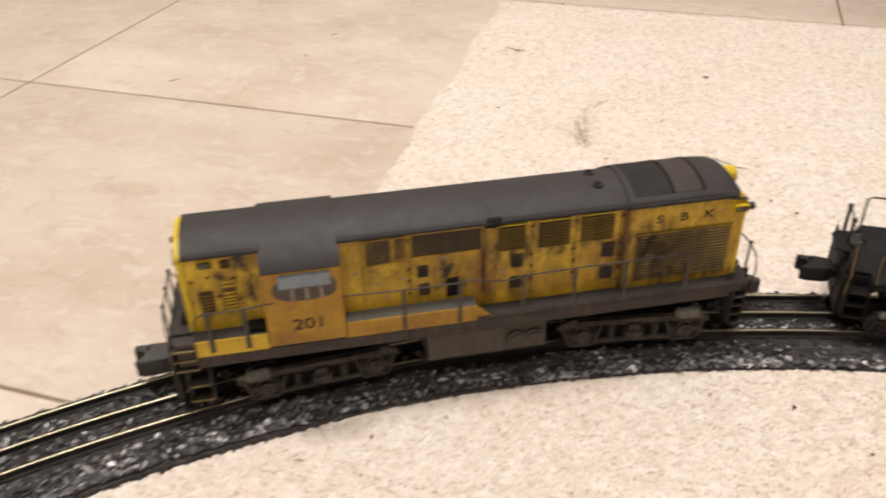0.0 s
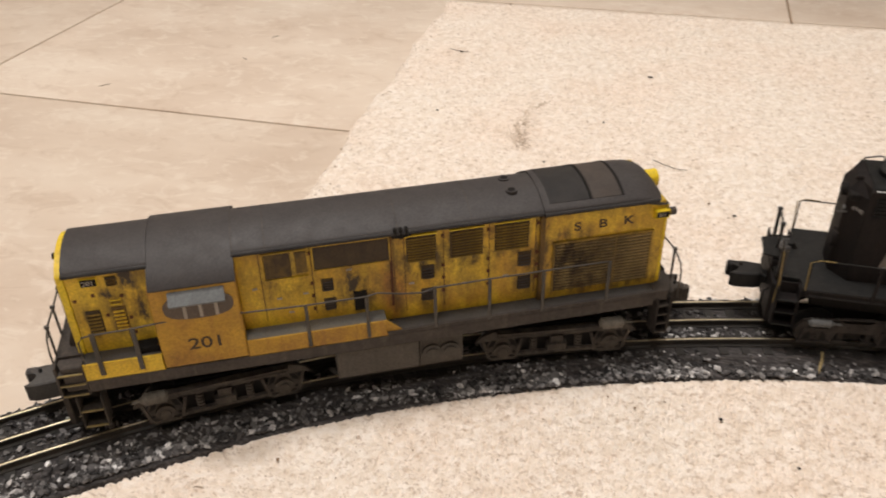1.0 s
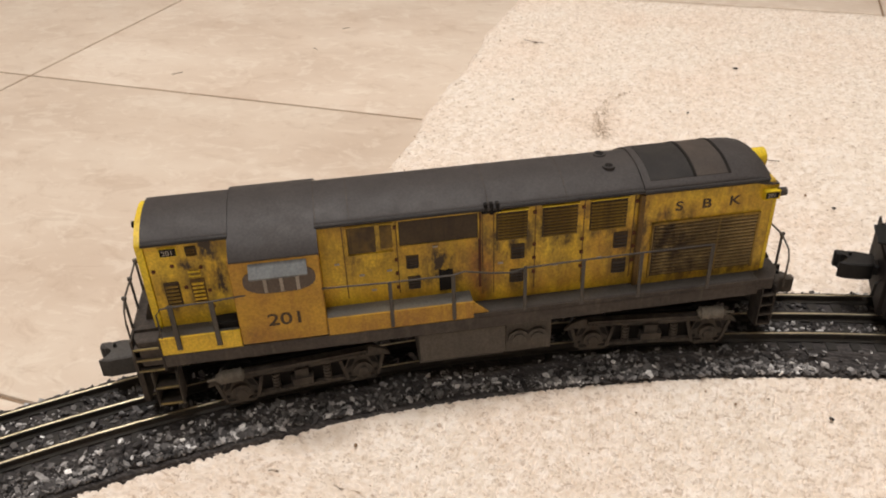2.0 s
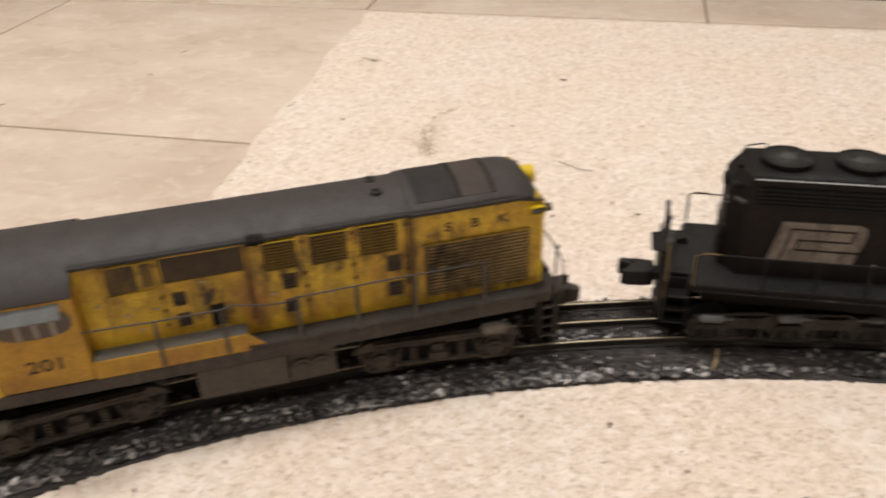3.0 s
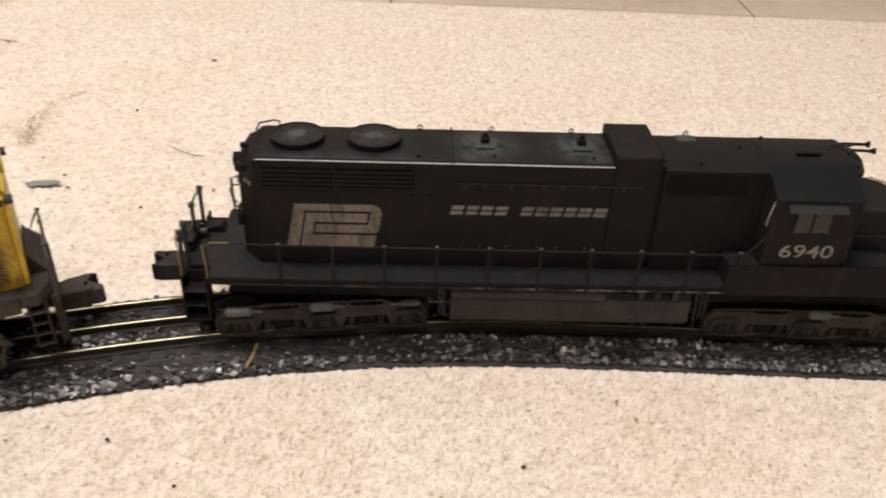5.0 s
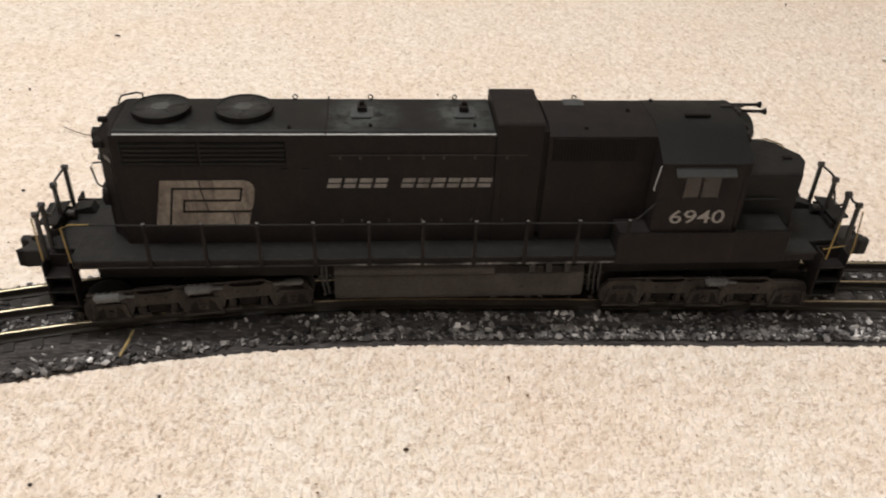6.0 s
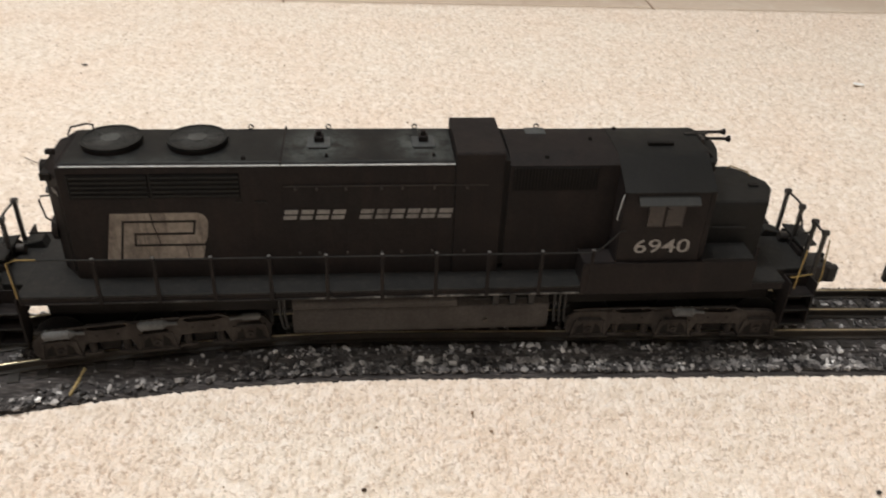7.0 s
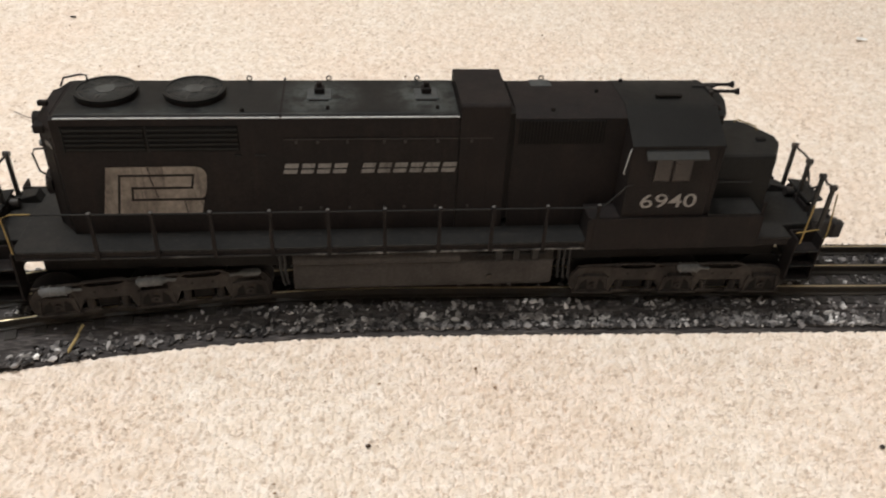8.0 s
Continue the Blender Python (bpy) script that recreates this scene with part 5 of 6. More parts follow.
            if sl is None:
                sl = part("slat", box(B(), x0 + 0.5, x1 - 0.5, -0.45, 0.1, -0.5, 0.5), BLACK_TOP, g, at=at)
            else:
                again(sl, at, g)
        for k in range(0, 4, 4):
            part("grille_bar", box(B(), x0 + (x1 - x0) * k / 4 - 0.3, x0 + (x1 - x0) * k / 4 + 0.3, -HY - 1.0, -HY, 89.6, 101.2), BLACK_TOP, g)
    # door seams, hinges and latches
    for x in (-171, -92, -78, -64.5, -51, -37.5, -24, -10.5, 1, 10):
        part("door_seam", box(B(), x, x + 0.35, -HY - (0.62 if x > -3 else 0.12), -HY + 0.3, 53, 96), DARK, hood)
    hg = None
    for x in (-72, -63, -50.5, -35, -26, -12, 2.5):
        for z in (93.4, 60.5):
            if hg is None:
                hg = part("hinge", box(B(), -0.6, 0.6, -HY - 0.8, -HY + 0.2, -0.7, 0.7, 0.2), TANK_BLACK, hood, at=(x, 0, z))
            else:
                again(hg, (x, 0, z), hood)
    part("door_rail", box(B(), -77, 12, -HY - 0.7, -HY, 94.6, 95.0), TANK_BLACK, hood)
    for x0, x1 in ((-98, -95), (-90, -85)):
        part("latch", box(B(), x0, x1, -HY - 0.6, -HY, 87.2, 87.8, 0.1), BLACK_DECK, hood)
    # emblem: slanted pale panel with dark line work
    em = B()
    y = -HY - 0.15
    prism(em, [(-156.2, 58.6), (-151.6, 82.2), (-115.0, 82.4), (-112.6, 81.6), (-111.2, 80.0), (-110.6, 77.5), (-111.6, 70), (-112.4, 68), (-113.4, 66.8), (-113.0, 65.6), (-114.6, 58.8)], y - 0.25, y + 0.3, "y")
    e = part("emblem_panel", em, EMBLEM_PALE, L, "stained pale slanted emblem panel")
    ln = B()
    def bar(x0, z0, x1, z1, w=0.9):
        d = Vector((x1 - x0, z1 - z0)).normalized() * (w / 2)
        prism(ln, [(x0 - d.y - d.x, z0 + d.x - d.y), (x1 - d.y + d.x, z1 + d.x + d.y), (x1 + d.y + d.x, z1 - d.x + d.y), (x0 + d.y - d.x, z0 - d.x - d.y)], y - 0.5, y, "y")
    bar(-150.0, 58.8, -146.6, 78.2)
    bar(-146.6, 78.2, -116.2, 78.2)
    bar(-116.2, 78.2, -117.4, 72.0)
    bar(-117.4, 72.0, -142.2, 72.0)
    bar(-142.2, 72.0, -143.0, 66.2)
    bar(-143.0, 66.2, -113.4, 66.2)
    bar(-134.6, 82.0, -134.2, 79.0, 0.4)
    bar(-134.4, 77.6, -133.2, 72.4, 0.4)
    bar(-133.0, 71.6, -132.0, 66.6, 0.3)
    bar(-121.4, 65.8, -120.6, 59.2, 0.3)
    bar(-152.6, 80.0, -153.6, 72.0, 0.35)
    part("emblem_line", ln, BLACK, e, "dark line work of the emblem")
    # faded name on the hood: plain slanted blocks, one for each character
    widths = (8.0, 7.4, 7.6, 7.6, 0, 7.6, 7.4, 7.6, 7.2, 8.0, 8.2, 6.4)
    x = -78.4
    for w in widths:
        if not w:
            x += 5.2
            continue
        bm = B()
        s0, s1, k = 77.9, 83.2, 1.3
        for z0, z1 in ((s0 + 0.3, s0 + 2.2), (s0 + 3.0, s1 - 0.2)):
            h0, h1 = (z0 - s0) / (s1 - s0) * k, (z1 - s0) / (s1 - s0) * k
            prism(bm, [(x + h0, z0), (x + 0.72 * w + h0, z0), (x + 0.72 * w + h1, z1), (x + h1, z1)], -HY - 0.3, -HY + 0.1, "y")
        part("name_block", bm, NAME_PALE, L)
        x += w * 0.92
    # cab
    cab_pts = [(-CY, 44), (-CY, 96.4), (-CY + 1.2, 97.4), (-HY, 103.4), (-15.6, 105.4), (-12, 107.0), (12, 107.0), (15.6, 105.4), (HY, 103.4), (CY - 1.2, 97.4), (CY, 96.4), (CY, 44)]
    cab = part("cab", prism(B(), cab_pts, 70.2, 109, "x", 0.5), BLACK, L, "black cab with sloping roof shoulders")
    part("cab_roof", prism(B(), [(-CY - 0.6, 96.2), (-CY - 0.6, 97.0), (-HY - 0.1, 103.9), (-15.6, 105.9), (-12, 107.5), (12, 107.5), (15.6, 105.9), (HY + 0.1, 103.9), (CY + 0.6, 97.0), (CY + 0.6, 96.2), (HY, 103.0), (12, 106.4), (-12, 106.4), (-HY, 103.0)], 69.9, 111.2, "x"), BLACK_TOP, cab, "dusty dark cab roof", smooth=28)
    part("roof_brow", prism(B(), [(110.5, -HY + 0.4), (113.2, -HY + 0.4), (115.2, -15.5), (118.6, -5), (119.8, 2), (118.8, 9.5), (114, HY), (110.5, HY)], 102.0, 104.7, "z", 0.3), BLACK_TOP, cab, "short brow over the windscreen")
    part("cab_front", prism(B(), [(109, 97), (109, 107.4), (112.0, 107.0), (115.5, 103), (116.5, 98.5), (115.5, 96)], -13.5, 13.5, "y", 0.4), BLACK, cab, "angled lamp and number housing")
    part("cab_front_wall", box(B(), 109, 112, -CY + 1, CY - 1, 60, 97, 0.5), BLACK, cab)
    for sy in (-1, 1):
        part("sunshade", prism(B(), [(sy * CY, 95.0), (sy * (CY + 3.6), 92.2), (sy * (CY + 3.6), 91.5), (sy * CY, 94.0)], 76.2, 103.6, "x"), SHADE_DARK, cab, "dark grey sloping sunshade")
        w = part("window", box(B(), 81.8, 98.2, sy * (CY - 0.3), sy * (CY + 0.3), 79.4, 91.5, 0.3), PANE, cab, "smoked two-pane cab window")
        part("window_post", box(B(), 89.2, 90.2, sy * (CY + 0.2), sy * (CY + 0.6), 79.4, 91.5), BLACK, w)
        part("window_pane", box(B(), 90.6, 97.4, sy * (CY + 0.25), sy * (CY + 0.42), 79.8, 91.0), PANE, w, "brownish smoked pane")
    part("vent", box(B(), 85, 97, -7.5, -5.5, 107.8, 109.4, 0.3), DARK, cab)
    part("grab_iron", wire(B(), [(69.8, -30.6, 95.5), (69.0, -31.6, 94), (67.8, -31.6, 84), (68.6, -30.8, 83)], 0.32), PALE_EDGE, cab)
    lettering("road_number", "6940", 0.0100, LETTER_PALE, L, pose(0.0776, -CY * 0.001 - 0.0002, 0.0658, 90, 0, 0), 1.33)
    part("label_bar", box(B(), 88, 100, -32.2, -31.5, 47, 48.8), SILL_BROWN, fr, "faded red-brown data stencil")
    # horn
    hr = part("horn", cyl(B(), (106, 5, 107.6), (117, 5, 107.9), 0.7, 10, 0.7), BLACK_WIRE, L, "black three-trumpet horn", smooth=40)
    part("trumpet", cyl(B(), (112, 6.3, 108.0), (124.2, 6.3, 108.0), 0.75, 12), DARK, hr, smooth=40)
    part("trumpet", cyl(B(), (112, 0.8, 107.4), (124.4, 0.2, 107.4), 0.75, 12), DARK, hr, smooth=40)
    part("bell", cyl(B(), (123.6, 6.3, 108.0), (125.8, 6.3, 108.0), 0.8, 12, 1.7), DARK, hr, smooth=40)
    part("bell", cyl(B(), (123.8, 0.2, 107.4), (126, 0.1, 107.4), 0.8, 12, 1.7), DARK, hr, smooth=40)
    part("bracket", box(B(), 112.0, 114, -1.5, 6, 103, 108, 0.3), BLACK_WIRE, hr)
    # short nose
    NZ = 84.2
    nose_plan = [(110, -HY), (143.4, -HY), (150.4, -5), (150.6, 2), (142, 13), (138, HY), (110, HY)]
    bm = B()
    prism(bm, nose_plan, 48, NZ, "z")
    bmesh.ops.bevel(bm, geom=[e for e in bm.edges if all(v.co.z > NZ - 0.1 for v in e.verts)], offset=1.8, segments=2, affect="EDGES", profile=0.6)
    nose = part("nose", bm, BLACK_TOP, L, "low dusty black nose")
    part("grab_iron", wire(B(), [(136, 15, NZ), (137, 14.5, NZ + 1.8), (143, 7.5, NZ + 1.8), (144, 6.5, NZ)], 0.35), BRASS_WIRE, nose)
    part("sand_hatch", box(B(), 139.5, 144, -4, -1.5, NZ - 0.3, NZ + 1.0, 0.3), DARK, nose)
    part("nose_rail", wire(B(), [(112, -HY - 1.4, 71.6), (134, -HY - 1.4, 71.4)], 0.4), BLACK_DECK, nose)
    # battery boxes below the cab and beside the nose
    for sy in (-1, 1):
        part("battery_box", box(B(), 56, 70.4, sy * 20, sy * 31.4, 48.6, 61.0, 0.4), BLACK, L)
        part("battery_box", box(B(), 109.2, 135.4, sy * 18.2, sy * 31.2, 48.6, 60.8, 0.5), BLACK, L, "black battery box beside the nose")
        part("battery_lid", box(B(), 111, 136, sy * 17.6, sy * 31.8, 60.8, 62.2, 0.3), BLACK_DECK, L)
        part("nose_post", box(B(), 136, 137.4, sy * 30.6, sy * 31.8, 48, 68, 0.2), BLACK, L)
    for sy in (-1, 1):
        part("side_skirt", prism(B(), [(55.5, 43.9), (138, 43.9), (138, 60.4), (136.4, 61.0), (57.5, 61.0), (55.5, 59.4)], sy * 31.2, sy * 32.5, "y", 0.25), BLACK, L, "flush black side plate below the cab")
    # end platforms, narrower than the deck to leave room for the steps
    part("platform", prism(B(), [(-192.5, -22), (-203, -21), (-206, -17), (-206, 17), (-203, 21), (-192.5, 22)], 44, 48.6, "z", 0.3), BLACK_DECK, L, "black end platform")
    part("platform", prism(B(), [(153.5, -22), (168, -21), (172.5, -17), (172.5, 17), (168, 21), (153.5, 22)], 44, 48.6, "z", 0.3), BLACK_DECK, L, "black end platform")
    for sgn, x in ((-1, -206), (1, 172.5)):
        part("anticlimber", box(B(), x - 2, x + 2, -11, 11, 47, 52, 0.6), BLACK, L)
        part("drop_step", prism(B(), [(x - sgn * 2, -11), (x + sgn * 7, -9), (x + sgn * 7, 9), (x - sgn * 2, 11)], 53.4, 54.6, "z", 0.2), BLACK_DECK, L, "grey folding step plate")
        part("pilot", prism(B(), [(x - sgn * 1, -24), (x + sgn * 1.5, -22), (x + sgn * 1.5, 22), (x - sgn * 1, 24)], 17.5, 44, "z", 0.4), BLACK, L, "black end plate")
        part("ramp_plate", prism(B(), [(x - sgn * 14, 48.4), (x - sgn * 3, 48.4), (x - sgn * 5, 51), (x - sgn * 12, 53)], 8, 15, "y", 0.3), BLACK_DECK, L)
        part("lamp", cyl(B(), (x - sgn * 6, 4, 51.5), (x + sgn * 1, 4, 51), 2.2, 12), BLACK_WIRE, L, smooth=40)
        part("air_hose", wire(B(), [(x + sgn * 1, -15, 36), (x + sgn * 4, -15.5, 33), (x + sgn * 4, -15, 25), (x + sgn * 7, -14, 21)], 0.9), COUPLER, L, "short black air hose")
    # side handrails
    xs = (-158.1, -133, -108.9, -84.2, -59.6, -35.2, -11.2, 12.2, 36.3, 59.5)
    st = top = None
    for sy in (-1, 1):
        for x in xs:
            if st is None:
                st = part("stanchion", box(prism(B(), [(-0.9, 44.6), (0.9, 44.6), (0.7, 67.6), (-0.7, 67.6)], -0.45, 0.45, "y"), -1.0, 1.0, -0.9, 0.9, 66.6, 68.2, 0.5), BLACK, L, "black handrail post", at=(x, sy * 32.3, 0))
            else:
                again(st, (x, sy * 32.3, 0), L)
        # small pale caps paint a glint on top of each post
        for x in xs:
            if top is None:
                top = part("post_top", box(B(), -0.8, 0.8, -0.7, 0.7, 68.1, 68.7, 0.25), POST_TOP, L, "pale post top, its glint painted in", at=(x, sy * 32.3, 0))
            else:
                again(top, (x, sy * 32.3, 0), L)
        rail = [(-192, sy * 32.3, 46), (-192, sy * 32.3, 67), (-190, sy * 32.3, 68.2), (-158, sy * 32.3, 67.6), (-60, sy * 32.3, 67.2), (36, sy * 32.3, 67.0), (60, sy * 32.3, 66.9), (64, sy * 32.0, 70), (70.5, sy * 31.6, 77.4), (73.5, sy * 31.4, 77.8)]
        part("handrail", wire(B(), rail, 0.4), BLACK_DECK, L, "long thin black wire handrail")
        part("grab_iron", wire(B(), [(-192.5, sy * 32.8, 48.5), (-193.2, sy * 32.8, 66.8), (-189, sy * 32.8, 68.6), (-181, sy * 32.6, 68.5)], 0.36), BRASS_WIRE, L, "worn brass grab rail")
        part("grab_iron", wire(B(), [(159.5, sy * 32.4, 45.0), (159.8, sy * 32.4, 53.5), (160.6, sy * 32.0, 66)], 0.36), BRASS_WIRE, L, "worn brass grab rail")
        part("grab_iron", wire(B(), [(156, sy * 32.6, 51.2), (168, sy * 30.2, 51.2)], 0.32), BRASS_WIRE, L)
    # end railings with bent tops
    for x, sgn, zt, ys in ((-205.0, -1, 70.5, (16, -1, -18.5, -26.5)), (171.2, 1, 71.6, (15, -1, -15, -25.3))):
        for k, y in enumerate(ys):
            part("end_post", box(B(), x - 0.9, x + 0.9, y - 0.9, y + 0.9, 46, zt - 1.5, 0.2), BLACK_WIRE, L, "black end railing post")
            part("post_cap", cyl(B(), (x - 1.3, y, zt - 0.6), (x + 1.3, y, zt - 0.6), 1.5, 10), BLACK_WIRE, L)
        part("end_rail", wire(B(), [(x, ys[0], 50), (x, ys[0], zt - 3), (x, ys[0] - 0.6, zt - 0.4), (x, ys[0] - 4, zt - 0.3), (x, ys[0] - 10, zt + 0.2), (x, ys[1], zt)], 0.6), BLACK_WIRE, L, "bent end railing wire")
        part("end_rail", wire(B(), [(x, ys[2], zt), (x, (ys[2] + ys[3]) / 2, zt - 1.6), (x, ys[3], zt)], 0.6), BLACK_WIRE, L, "bent end railing wire")
        ch = [(x + 0.6 * math.sin(9 * t), ys[1] + (ys[2] - ys[1]) * t, zt - 4 - 26 * t * (1 - t)) for t in [i / 12 for i in range(13)]]
        part("safety_chain", wire(B(), ch, 0.65, 6), BLACK_WIRE, L, "drooping safety chain")
    # corner steps
    for sy in (-1, 1):
        y0, y1 = (-32.5, -24) if sy < 0 else (24, 32.5)
        step_well(L, -206, -193.6, y0, y1, 47.4, 22.5, 3, BLACK, BLACK_DECK)
        step_well(L, 157.5, 171, y0, y1, 47.4, 22.5, 3, BLACK, BLACK_DECK)
        for x in (-206.5, 172.5) if sy < 0 else ():
            part("grab_iron", wire(B(), [(x, sy * 29, 36), (x + 0.8, sy * 29.6, 50), (x, sy * 28, 69)], 0.36), BRASS_WIRE, L, "worn brass grab rail")
    # fuel tank and air reservoirs
    part("fuel_tank", prism(B(), [(-25, 40), (-28.5, 36), (-28.5, 23.5), (-24, 19.0), (24, 19.0), (28.5, 23.5), (28.5, 36), (25, 40)], -76.5, 43.5, "x", 0.5), TANK_BLACK, L, "dusty black fuel tank")
    for sy in (-1, 1):
        part("air_reservoir", cyl(B(), (-76, sy * 27.2, 39.8), (-0.8, sy * 27.2, 39.8), 3.7, 16), TANK_BLACK, L, "long dusty air reservoir", smooth=40)
        part("filler_cap", cyl(B(), (13.5, sy * 28.3, 27.5), (13.5, sy * 29.4, 27.5), 1.2, 12), DUSTY, L)
        part("side_beam", box(B(), 3, 42, sy * 20, sy * 24, 37, 43.4), DARK, L)
        part("pipe", cyl(B(), (8, sy * 26, 38.5), (40, sy * 26, 38.5), 0.8, 8), COUPLER, L)
        for x in (16, 24, 33):
            part("hanger", box(B(), x, x + 3, sy * 23.6, sy * 28.6, 36.5, 42, 0.3), COUPLER, L)
        for x in (-82, -80, 46, 48.5, 51):
            part("pipe", wire(B(), [(x, sy * 27, 43), (x, sy * 27.5, 33), (x + 1, sy * 26, 24)], 0.7), COUPLER, L)
    truck(L, -142, 6.3, (-42, 0, 42), 10.4, three_axle_frame, TRUCK_BLACK, ((-41.5, 28.4, 9.5, 2.4, 1), (-1.0, 29.2, 9, 2.4, 1), (43, 29.2, 6, 1.7, -1)), PALE_DUST, "dusty black three-axle truck")
    truck(L, 108, -2.0, (-42, 0, 42), 10.4, three_axle_frame, TRUCK_BLACK, ((3, 29.4, 7.5, 2.3, 1),), PALE_DUST, "dusty black three-axle truck")
    coupler(L, -210, 33.0, -1, 1.1)
    coupler(L, 178, 34.0, 1, 1.1)
    return L


black_loco()


# ---- the next vehicle's end and coupler ----
def next_car():
    c = thing("flat_car", "black model flat car standing coupled-height on the track", "model wagon", 0.0, 0.0, 0.0)
    C = new("flat_car_body", to_mesh("flat_car_body", box(B(), 606, 800, LINE_Y * 1000 - 26, LINE_Y * 1000 + 26, 34, 40, 0.5), BLACK))
    C.name = "deck"
    C.parent = c
    arm = part("end_sill", box(B(), 602, 606, LINE_Y * 1000 - 24, LINE_Y * 1000 + 24, 30, 40, 0.4), BLACK, c)
    bm = B()
    box(bm, -14, 2, -3.2, 3.2, -2.6, 2.6, 0.5)
    prism(bm, [(0, -5.2), (9, -6.2), (15, -5.0), (16, -2.0), (12.5, -1.0), (11.5, 1.5), (13, 4.2), (17, 5.6), (13, 6.8), (4, 6.0), (0, 4.6)], -4.8, 4.8, "z", 0.6)
    box(bm, 12.5, 17.8, -6.4, -2.6, -4.6, 4.6, 0.9)
    for v in bm.verts:
        v.co = Vector((594 - 1.1 * v.co.x, LINE_Y * 1000 - 1.1 * v.co.y, 31 + 1.3 * v.co.z))
    part("coupler", bm, COUPLER, c, "heavy black knuckle coupler")
    for x in (650, 760):
        for sy in (-1, 1):
            part("side_frame", prism(B(), [(x - 22, 22), (x - 16, 28), (x + 16, 28), (x + 22, 22), (x + 20, 16), (x + 10, 16), (x + 6, 21), (x - 6, 21), (x - 10, 16), (x - 20, 16)], LINE_Y * 1000 + sy * 22, LINE_Y * 1000 + sy * 24, "y", 0.3), TRUCK_BLACK, c)
            for ax in (x - 15, x + 15):
                part("wheel", cyl(B(), (ax, LINE_Y * 1000 + sy * 15.6, RAIL_Z + 8.6), (ax, LINE_Y * 1000 + sy * 18.6, RAIL_Z + 8.6), 8.6, 24), COUPLER, c, smooth=30)
        part("bolster", box(B(), x - 4, x + 4, LINE_Y * 1000 - 22, LINE_Y * 1000 + 22, 22, 34.2), DARK, c)


next_car()

# ---- things lying on the carpet ----
CRUMB = worn("dark_brown_crumb", (0.055, 0.036, 0.024), (0.10, 0.065, 0.04), (0.03, 0.02, 0.015), 0.85, amount=0.3, streak=False)
BLACK_CRUMB = worn("black_speck", (0.02, 0.018, 0.017), (0.045, 0.04, 0.036), (0.03, 0.02, 0.015), 0.8, amount=0.3, streak=False)
DIRT = worn("brown_dirt", (0.47, 0.37, 0.27), (0.37, 0.28, 0.20), (0.26, 0.19, 0.13), 0.9, amount=0.3, streak=False)
TAN_CRUMB = worn("tan_crumb", (0.30, 0.20, 0.12), (0.20, 0.13, 0.08), (0.12, 0.08, 0.05), 0.9, amount=0.3, streak=False)
WHITE_BIT = worn("white_chip", (0.90, 0.90, 0.89), (0.88, 0.88, 0.86), (0.8, 0.79, 0.77), 0.4, amount=0.1, streak=False)
GREY_LEAF = worn("grey_green_scrap", (0.26, 0.27, 0.25), (0.20, 0.205, 0.185), (0.13, 0.12, 0.10), 0.7, amount=0.4, streak=False)
STRAW = worn("dry_straw", (0.44, 0.35, 0.16), (0.30, 0.20, 0.08), (0.2, 0.13, 0.05), 0.7, amount=0.3, streak=False)
HAIR = worn("grey_brown_fibre", (0.16, 0.12, 0.09), (0.12, 0.09, 0.07), (0.1, 0.08, 0.06), 0.7, amount=0.2, streak=False)


def pebble(rng, rx, ry, rz):
    bm = B()
    bmesh.ops.create_icosphere(bm, subdivisions=1, radius=1.0)
    for v in bm.verts:
        k = rng.uniform(0.75, 1.2)
        v.co = Vector((v.co.x * rx * k, v.co.y * ry * k, v.co.z * rz * k))
    return bm


TILE_HAIRS = (((-0.486, 0.764), (-0.4825, 0.7692), (-0.479, 0.772)), ((-0.376, 0.937), (-0.3735, 0.9417), (-0.371, 0.944)), ((-0.379, 0.87), (-0.376, 0.8692), (-0.373, 0.866)))


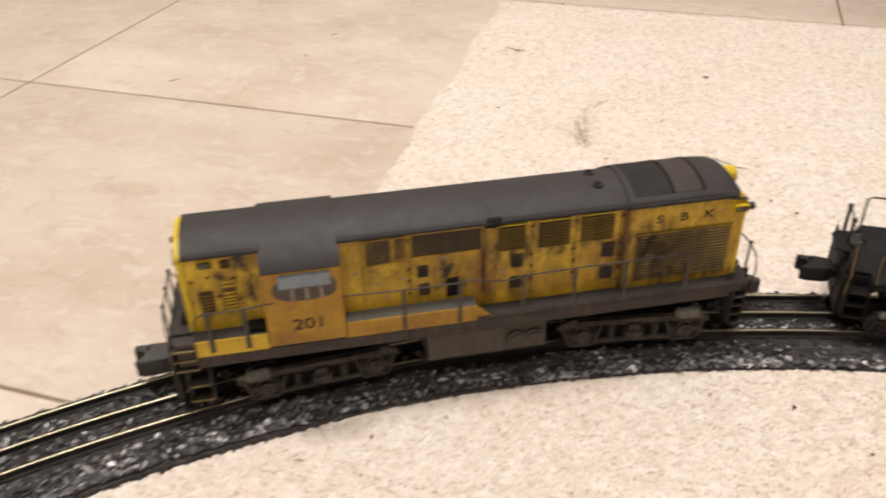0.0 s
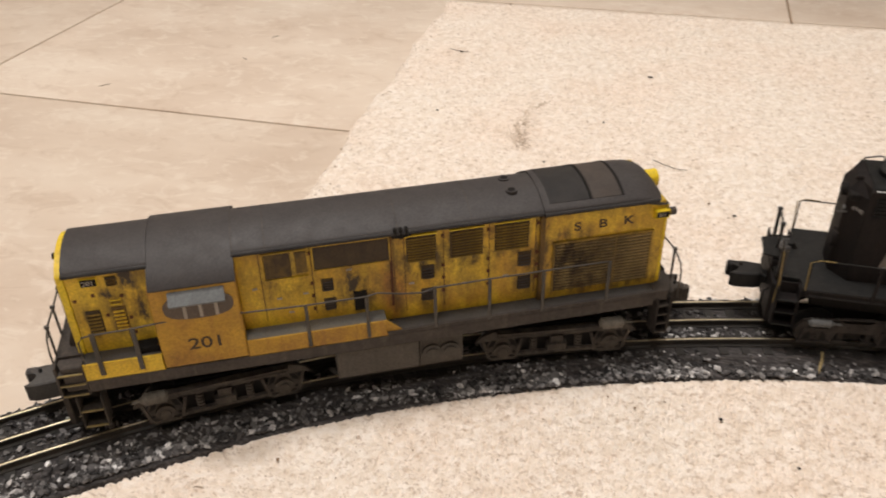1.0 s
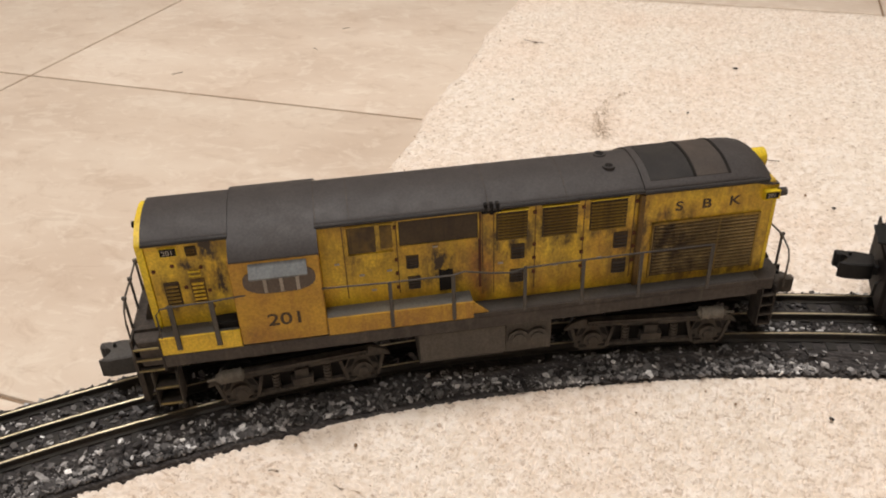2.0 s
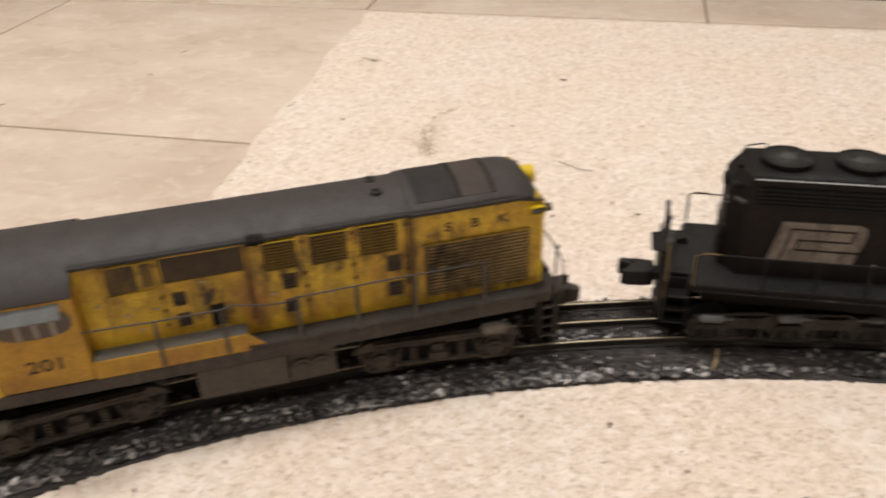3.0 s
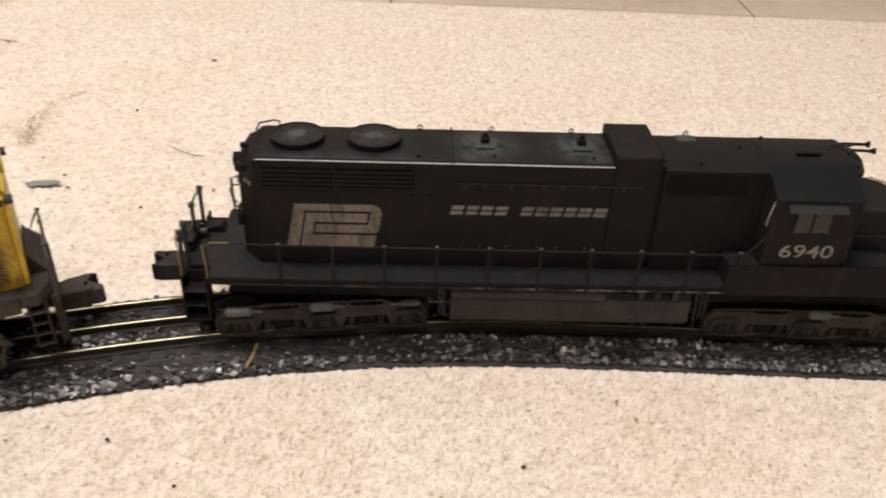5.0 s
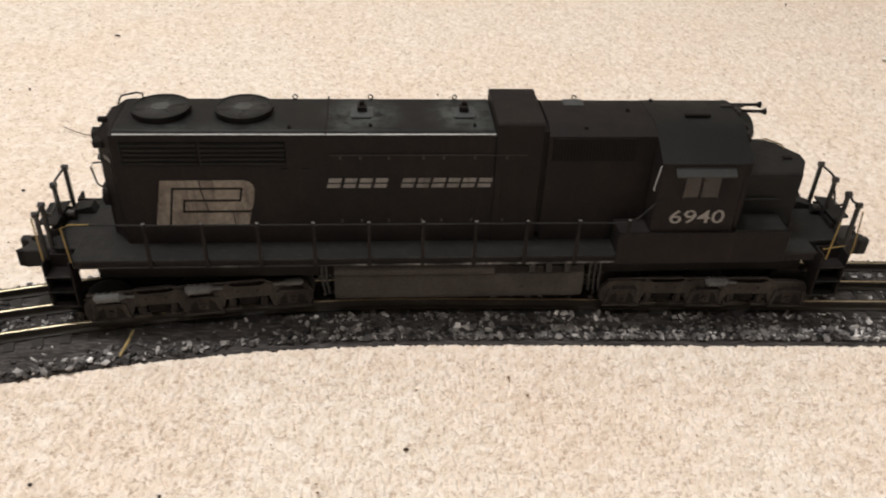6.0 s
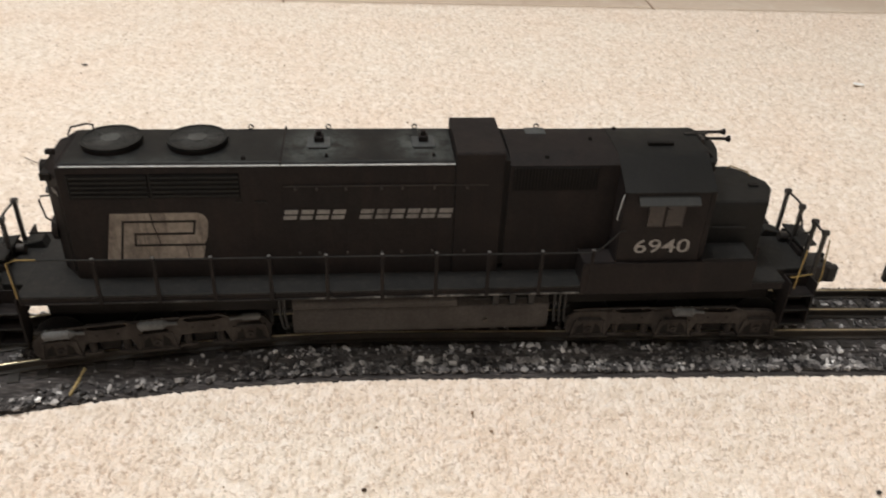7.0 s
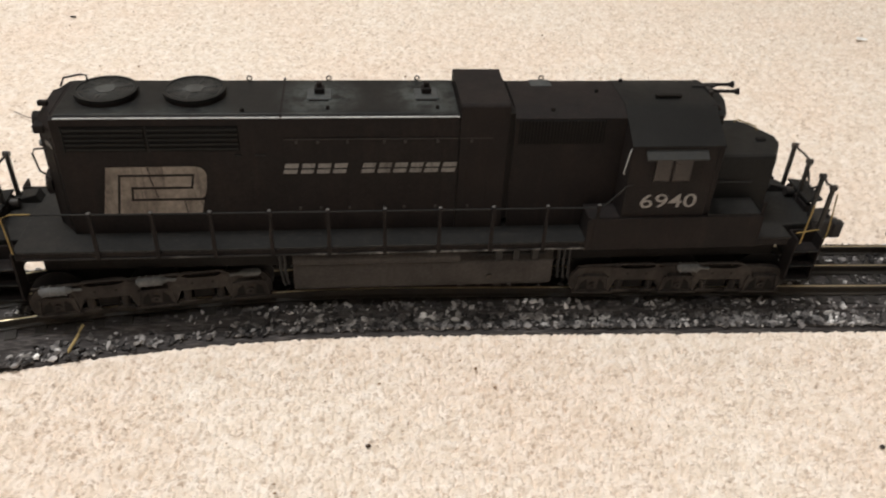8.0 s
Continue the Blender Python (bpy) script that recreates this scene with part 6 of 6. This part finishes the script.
def specks():
    rng = random.Random(5)
    spots = ((0.052, 0.903, 2.6, 1.3, "b"), (-0.150, 0.931, 3.8, 0.8, "g"), (-0.133, 0.778, 1.3, 1.1, "b"), (0.120, 0.435, 1.4, 1.2, "b"), (-0.095, 0.350, 1.3, 1.1, "t"),
             (0.209, 0.404, 1.0, 0.9, "b"), (0.306, 0.428, 1.3, 0.7, "g"), (0.521, 0.422, 1.5, 1.2, "b"), (0.129, 0.649, 1.5, 1.1, "b"), (0.157, 0.410, 1.1, 0.8, "b"),
             (0.354, 0.472, 1.0, 0.8, "t"), (0.019, 0.787, 1.0, 0.9, "b"), (0.111, 0.663, 1.2, 0.9, "t"), (0.070, 0.637, 1.2, 1.0, "b"), (0.005, 0.676, 1.6, 0.8, "t"), (0.044, 0.589, 1.0, 0.8, "t"),
             (0.701, 1.033, 1.0, 2.6, "b"), (0.014, 0.659, 2.0, 0.9, "t"), (-0.02, 0.70, 0.9, 0.7, "b"), (0.21, 0.72, 0.9, 0.8, "t"), (0.33, 0.79, 1.0, 0.7, "t"), (0.45, 0.88, 0.9, 0.8, "t"))
    for x, y, rx, ry, k in spots:
        ob = new("crumb", to_mesh("crumb", pebble(rng, rx, ry, 0.9), {"b": BLACK_CRUMB, "t": TAN_CRUMB, "g": CRUMB}[k]))
        ob.location = (x, y, 0.0002)
        ob.rotation_euler = (0, 0, rng.uniform(-0.5, 0.5))
        tagged(ob, {"b": "tiny black crumb lying on the cream carpet", "t": "tiny tan crumb lying on the cream carpet", "g": "thin dark splinter lying on the cream carpet"}[k], "crumb", group="crumbs on the carpet")
    chip = new("paper_chip", to_mesh("paper_chip", prism(B(), [(-5, 0.4), (-3.4, 2.4), (0.5, 3.0), (4.2, 1.8), (5.2, -0.6), (2.8, -2.6), (-1.5, -3.0), (-4.2, -1.8)], 0.0, 0.5, "z", 0.12), WHITE_BIT))
    chip.location = (0.738, 0.884, 0.0004)
    chip.rotation_euler = (0.05, 0, -0.35)
    tagged(chip, "small white chip lying on the cream carpet", "chip")
    bm = B()
    prism(bm, [(-15, 1.0), (-9, 3.6), (-2, 2.8), (6, 3.2), (9.5, 1.0), (9.0, -1.6), (2, -3.4), (-5, -2.4), (-9, -4.8), (-11.5, -3.0)], 0.2, 1.0, "z", 0.2)
    leaf = new("paint_scrap", to_mesh("paint_scrap", bm, GREY_LEAF))
    leaf.location = (-0.0015, 0.6620, 0.0005)
    leaf.rotation_euler = (0.05, -0.06, 0.05)
    tagged(leaf, "grey-green flat scrap lying on the cream carpet", "scrap")
    for pts in (((0.066, 0.723), (0.074, 0.717), (0.085, 0.711), (0.093, 0.711)), ((-0.163, 0.934), (-0.152, 0.930), (-0.141, 0.929))):
        bm = wire(B(), [(x * 1000, y * 1000, 0.9) for x, y in pts], 0.35, 6)
        tagged(new("fibre", to_mesh("fibre", bm, HAIR)), "thin brown fibre lying on the cream carpet", "fibre", group="fibres on the carpet")
    for pts in TILE_HAIRS:
        bm = wire(B(), [(x * 1000, y * 1000, -4.3) for x, y in pts], 0.3, 6)
        tagged(new("fibre", to_mesh("fibre", bm, HAIR)), "thin brown fibre lying on the floor tile", "fibre", group="fibres on the tiles")
    for a, b_, r in (((0.1745, 0.4985, 5.2), (0.1715, 0.4830, 2.2), 0.75), ((0.1405, 0.4915, 3.4), (0.1475, 0.4965, 3.8), 0.5)):
        bm = wire(B(), [(a[0] * 1000, a[1] * 1000, a[2]), ((a[0] + b_[0]) * 500 + 0.7, (a[1] + b_[1]) * 500, (a[2] + b_[2]) / 2 + 0.5), (b_[0] * 1000, b_[1] * 1000, b_[2])], r, 7)
        tagged(new("straw", to_mesh("straw", bm, STRAW)), "short dry yellow straw lying on the roadbed", "straw", group="straws on the roadbed")


specks()


def scatter(name, places, mat, label, category):
    rng = random.Random(len(places))
    ico = bmesh.new()
    bmesh.ops.create_icosphere(ico, subdivisions=1, radius=1.0)
    iv, jf = [v.co.copy() for v in ico.verts], [tuple(v.index for v in f.verts) for f in ico.faces]
    ico.free()
    verts, faces = [], []
    for x, y, r in places:
        sx, sy, b0 = rng.uniform(0.6, 1.6), rng.uniform(0.6, 1.3), len(verts)
        for v in iv:
            k = r * rng.uniform(0.7, 1.2)
            verts.append((x + v.x * k * sx, y + v.y * k * sy, 0.0001 + v.z * k * 0.7))
        faces.extend(tuple(b0 + i for i in f) for f in jf)
    me = bpy.data.meshes.new(name)
    me.from_pydata(verts, [], faces)
    me.materials.append(mat)
    tagged(new(name, me), label, category, kind="stuff")


def dirt():
    rng = random.Random(21)
    trail = []
    path = ((-0.035, 0.822), (-0.043, 0.812), (-0.052, 0.795), (-0.050, 0.775), (-0.052, 0.757), (-0.050, 0.742), (-0.044, 0.733), (-0.040, 0.722))
    for (x0, y0), (x1, y1) in zip(path, path[1:]):
        for _ in range(34 if y0 > 0.78 else 120):
            t = rng.random()
            w = 0.0022 if y0 > 0.78 else 0.0052
            trail.append((x0 + (x1 - x0) * t + rng.gauss(0, w), y0 + (y1 - y0) * t + rng.gauss(0, w), rng.choice((0.0002, 0.0003, 0.0004, 0.0005))))
    scatter("dirt_trail", trail, DIRT, "trail of brown dirt crumbs pressed into the cream carpet", "dirt")
    bits = []
    for _ in range(1300):
        x, y = rng.uniform(-0.17, 1.0), rng.uniform(0.30, 1.08)
        bits.append((x, y, rng.choice((0.0002, 0.0003, 0.0004, 0.0006))))
    for _ in range(70):
        y = rng.uniform(0.45, 1.08)
        bits.append((-0.190 - 0.042 * (y - 0.66) + abs(rng.gauss(0.004, 0.008)), y, rng.uniform(0.0003, 0.0008)))
    scatter("carpet_dirt", bits, TAN_CRUMB, "fine brown dirt specks scattered over the cream carpet", "dirt")


dirt()
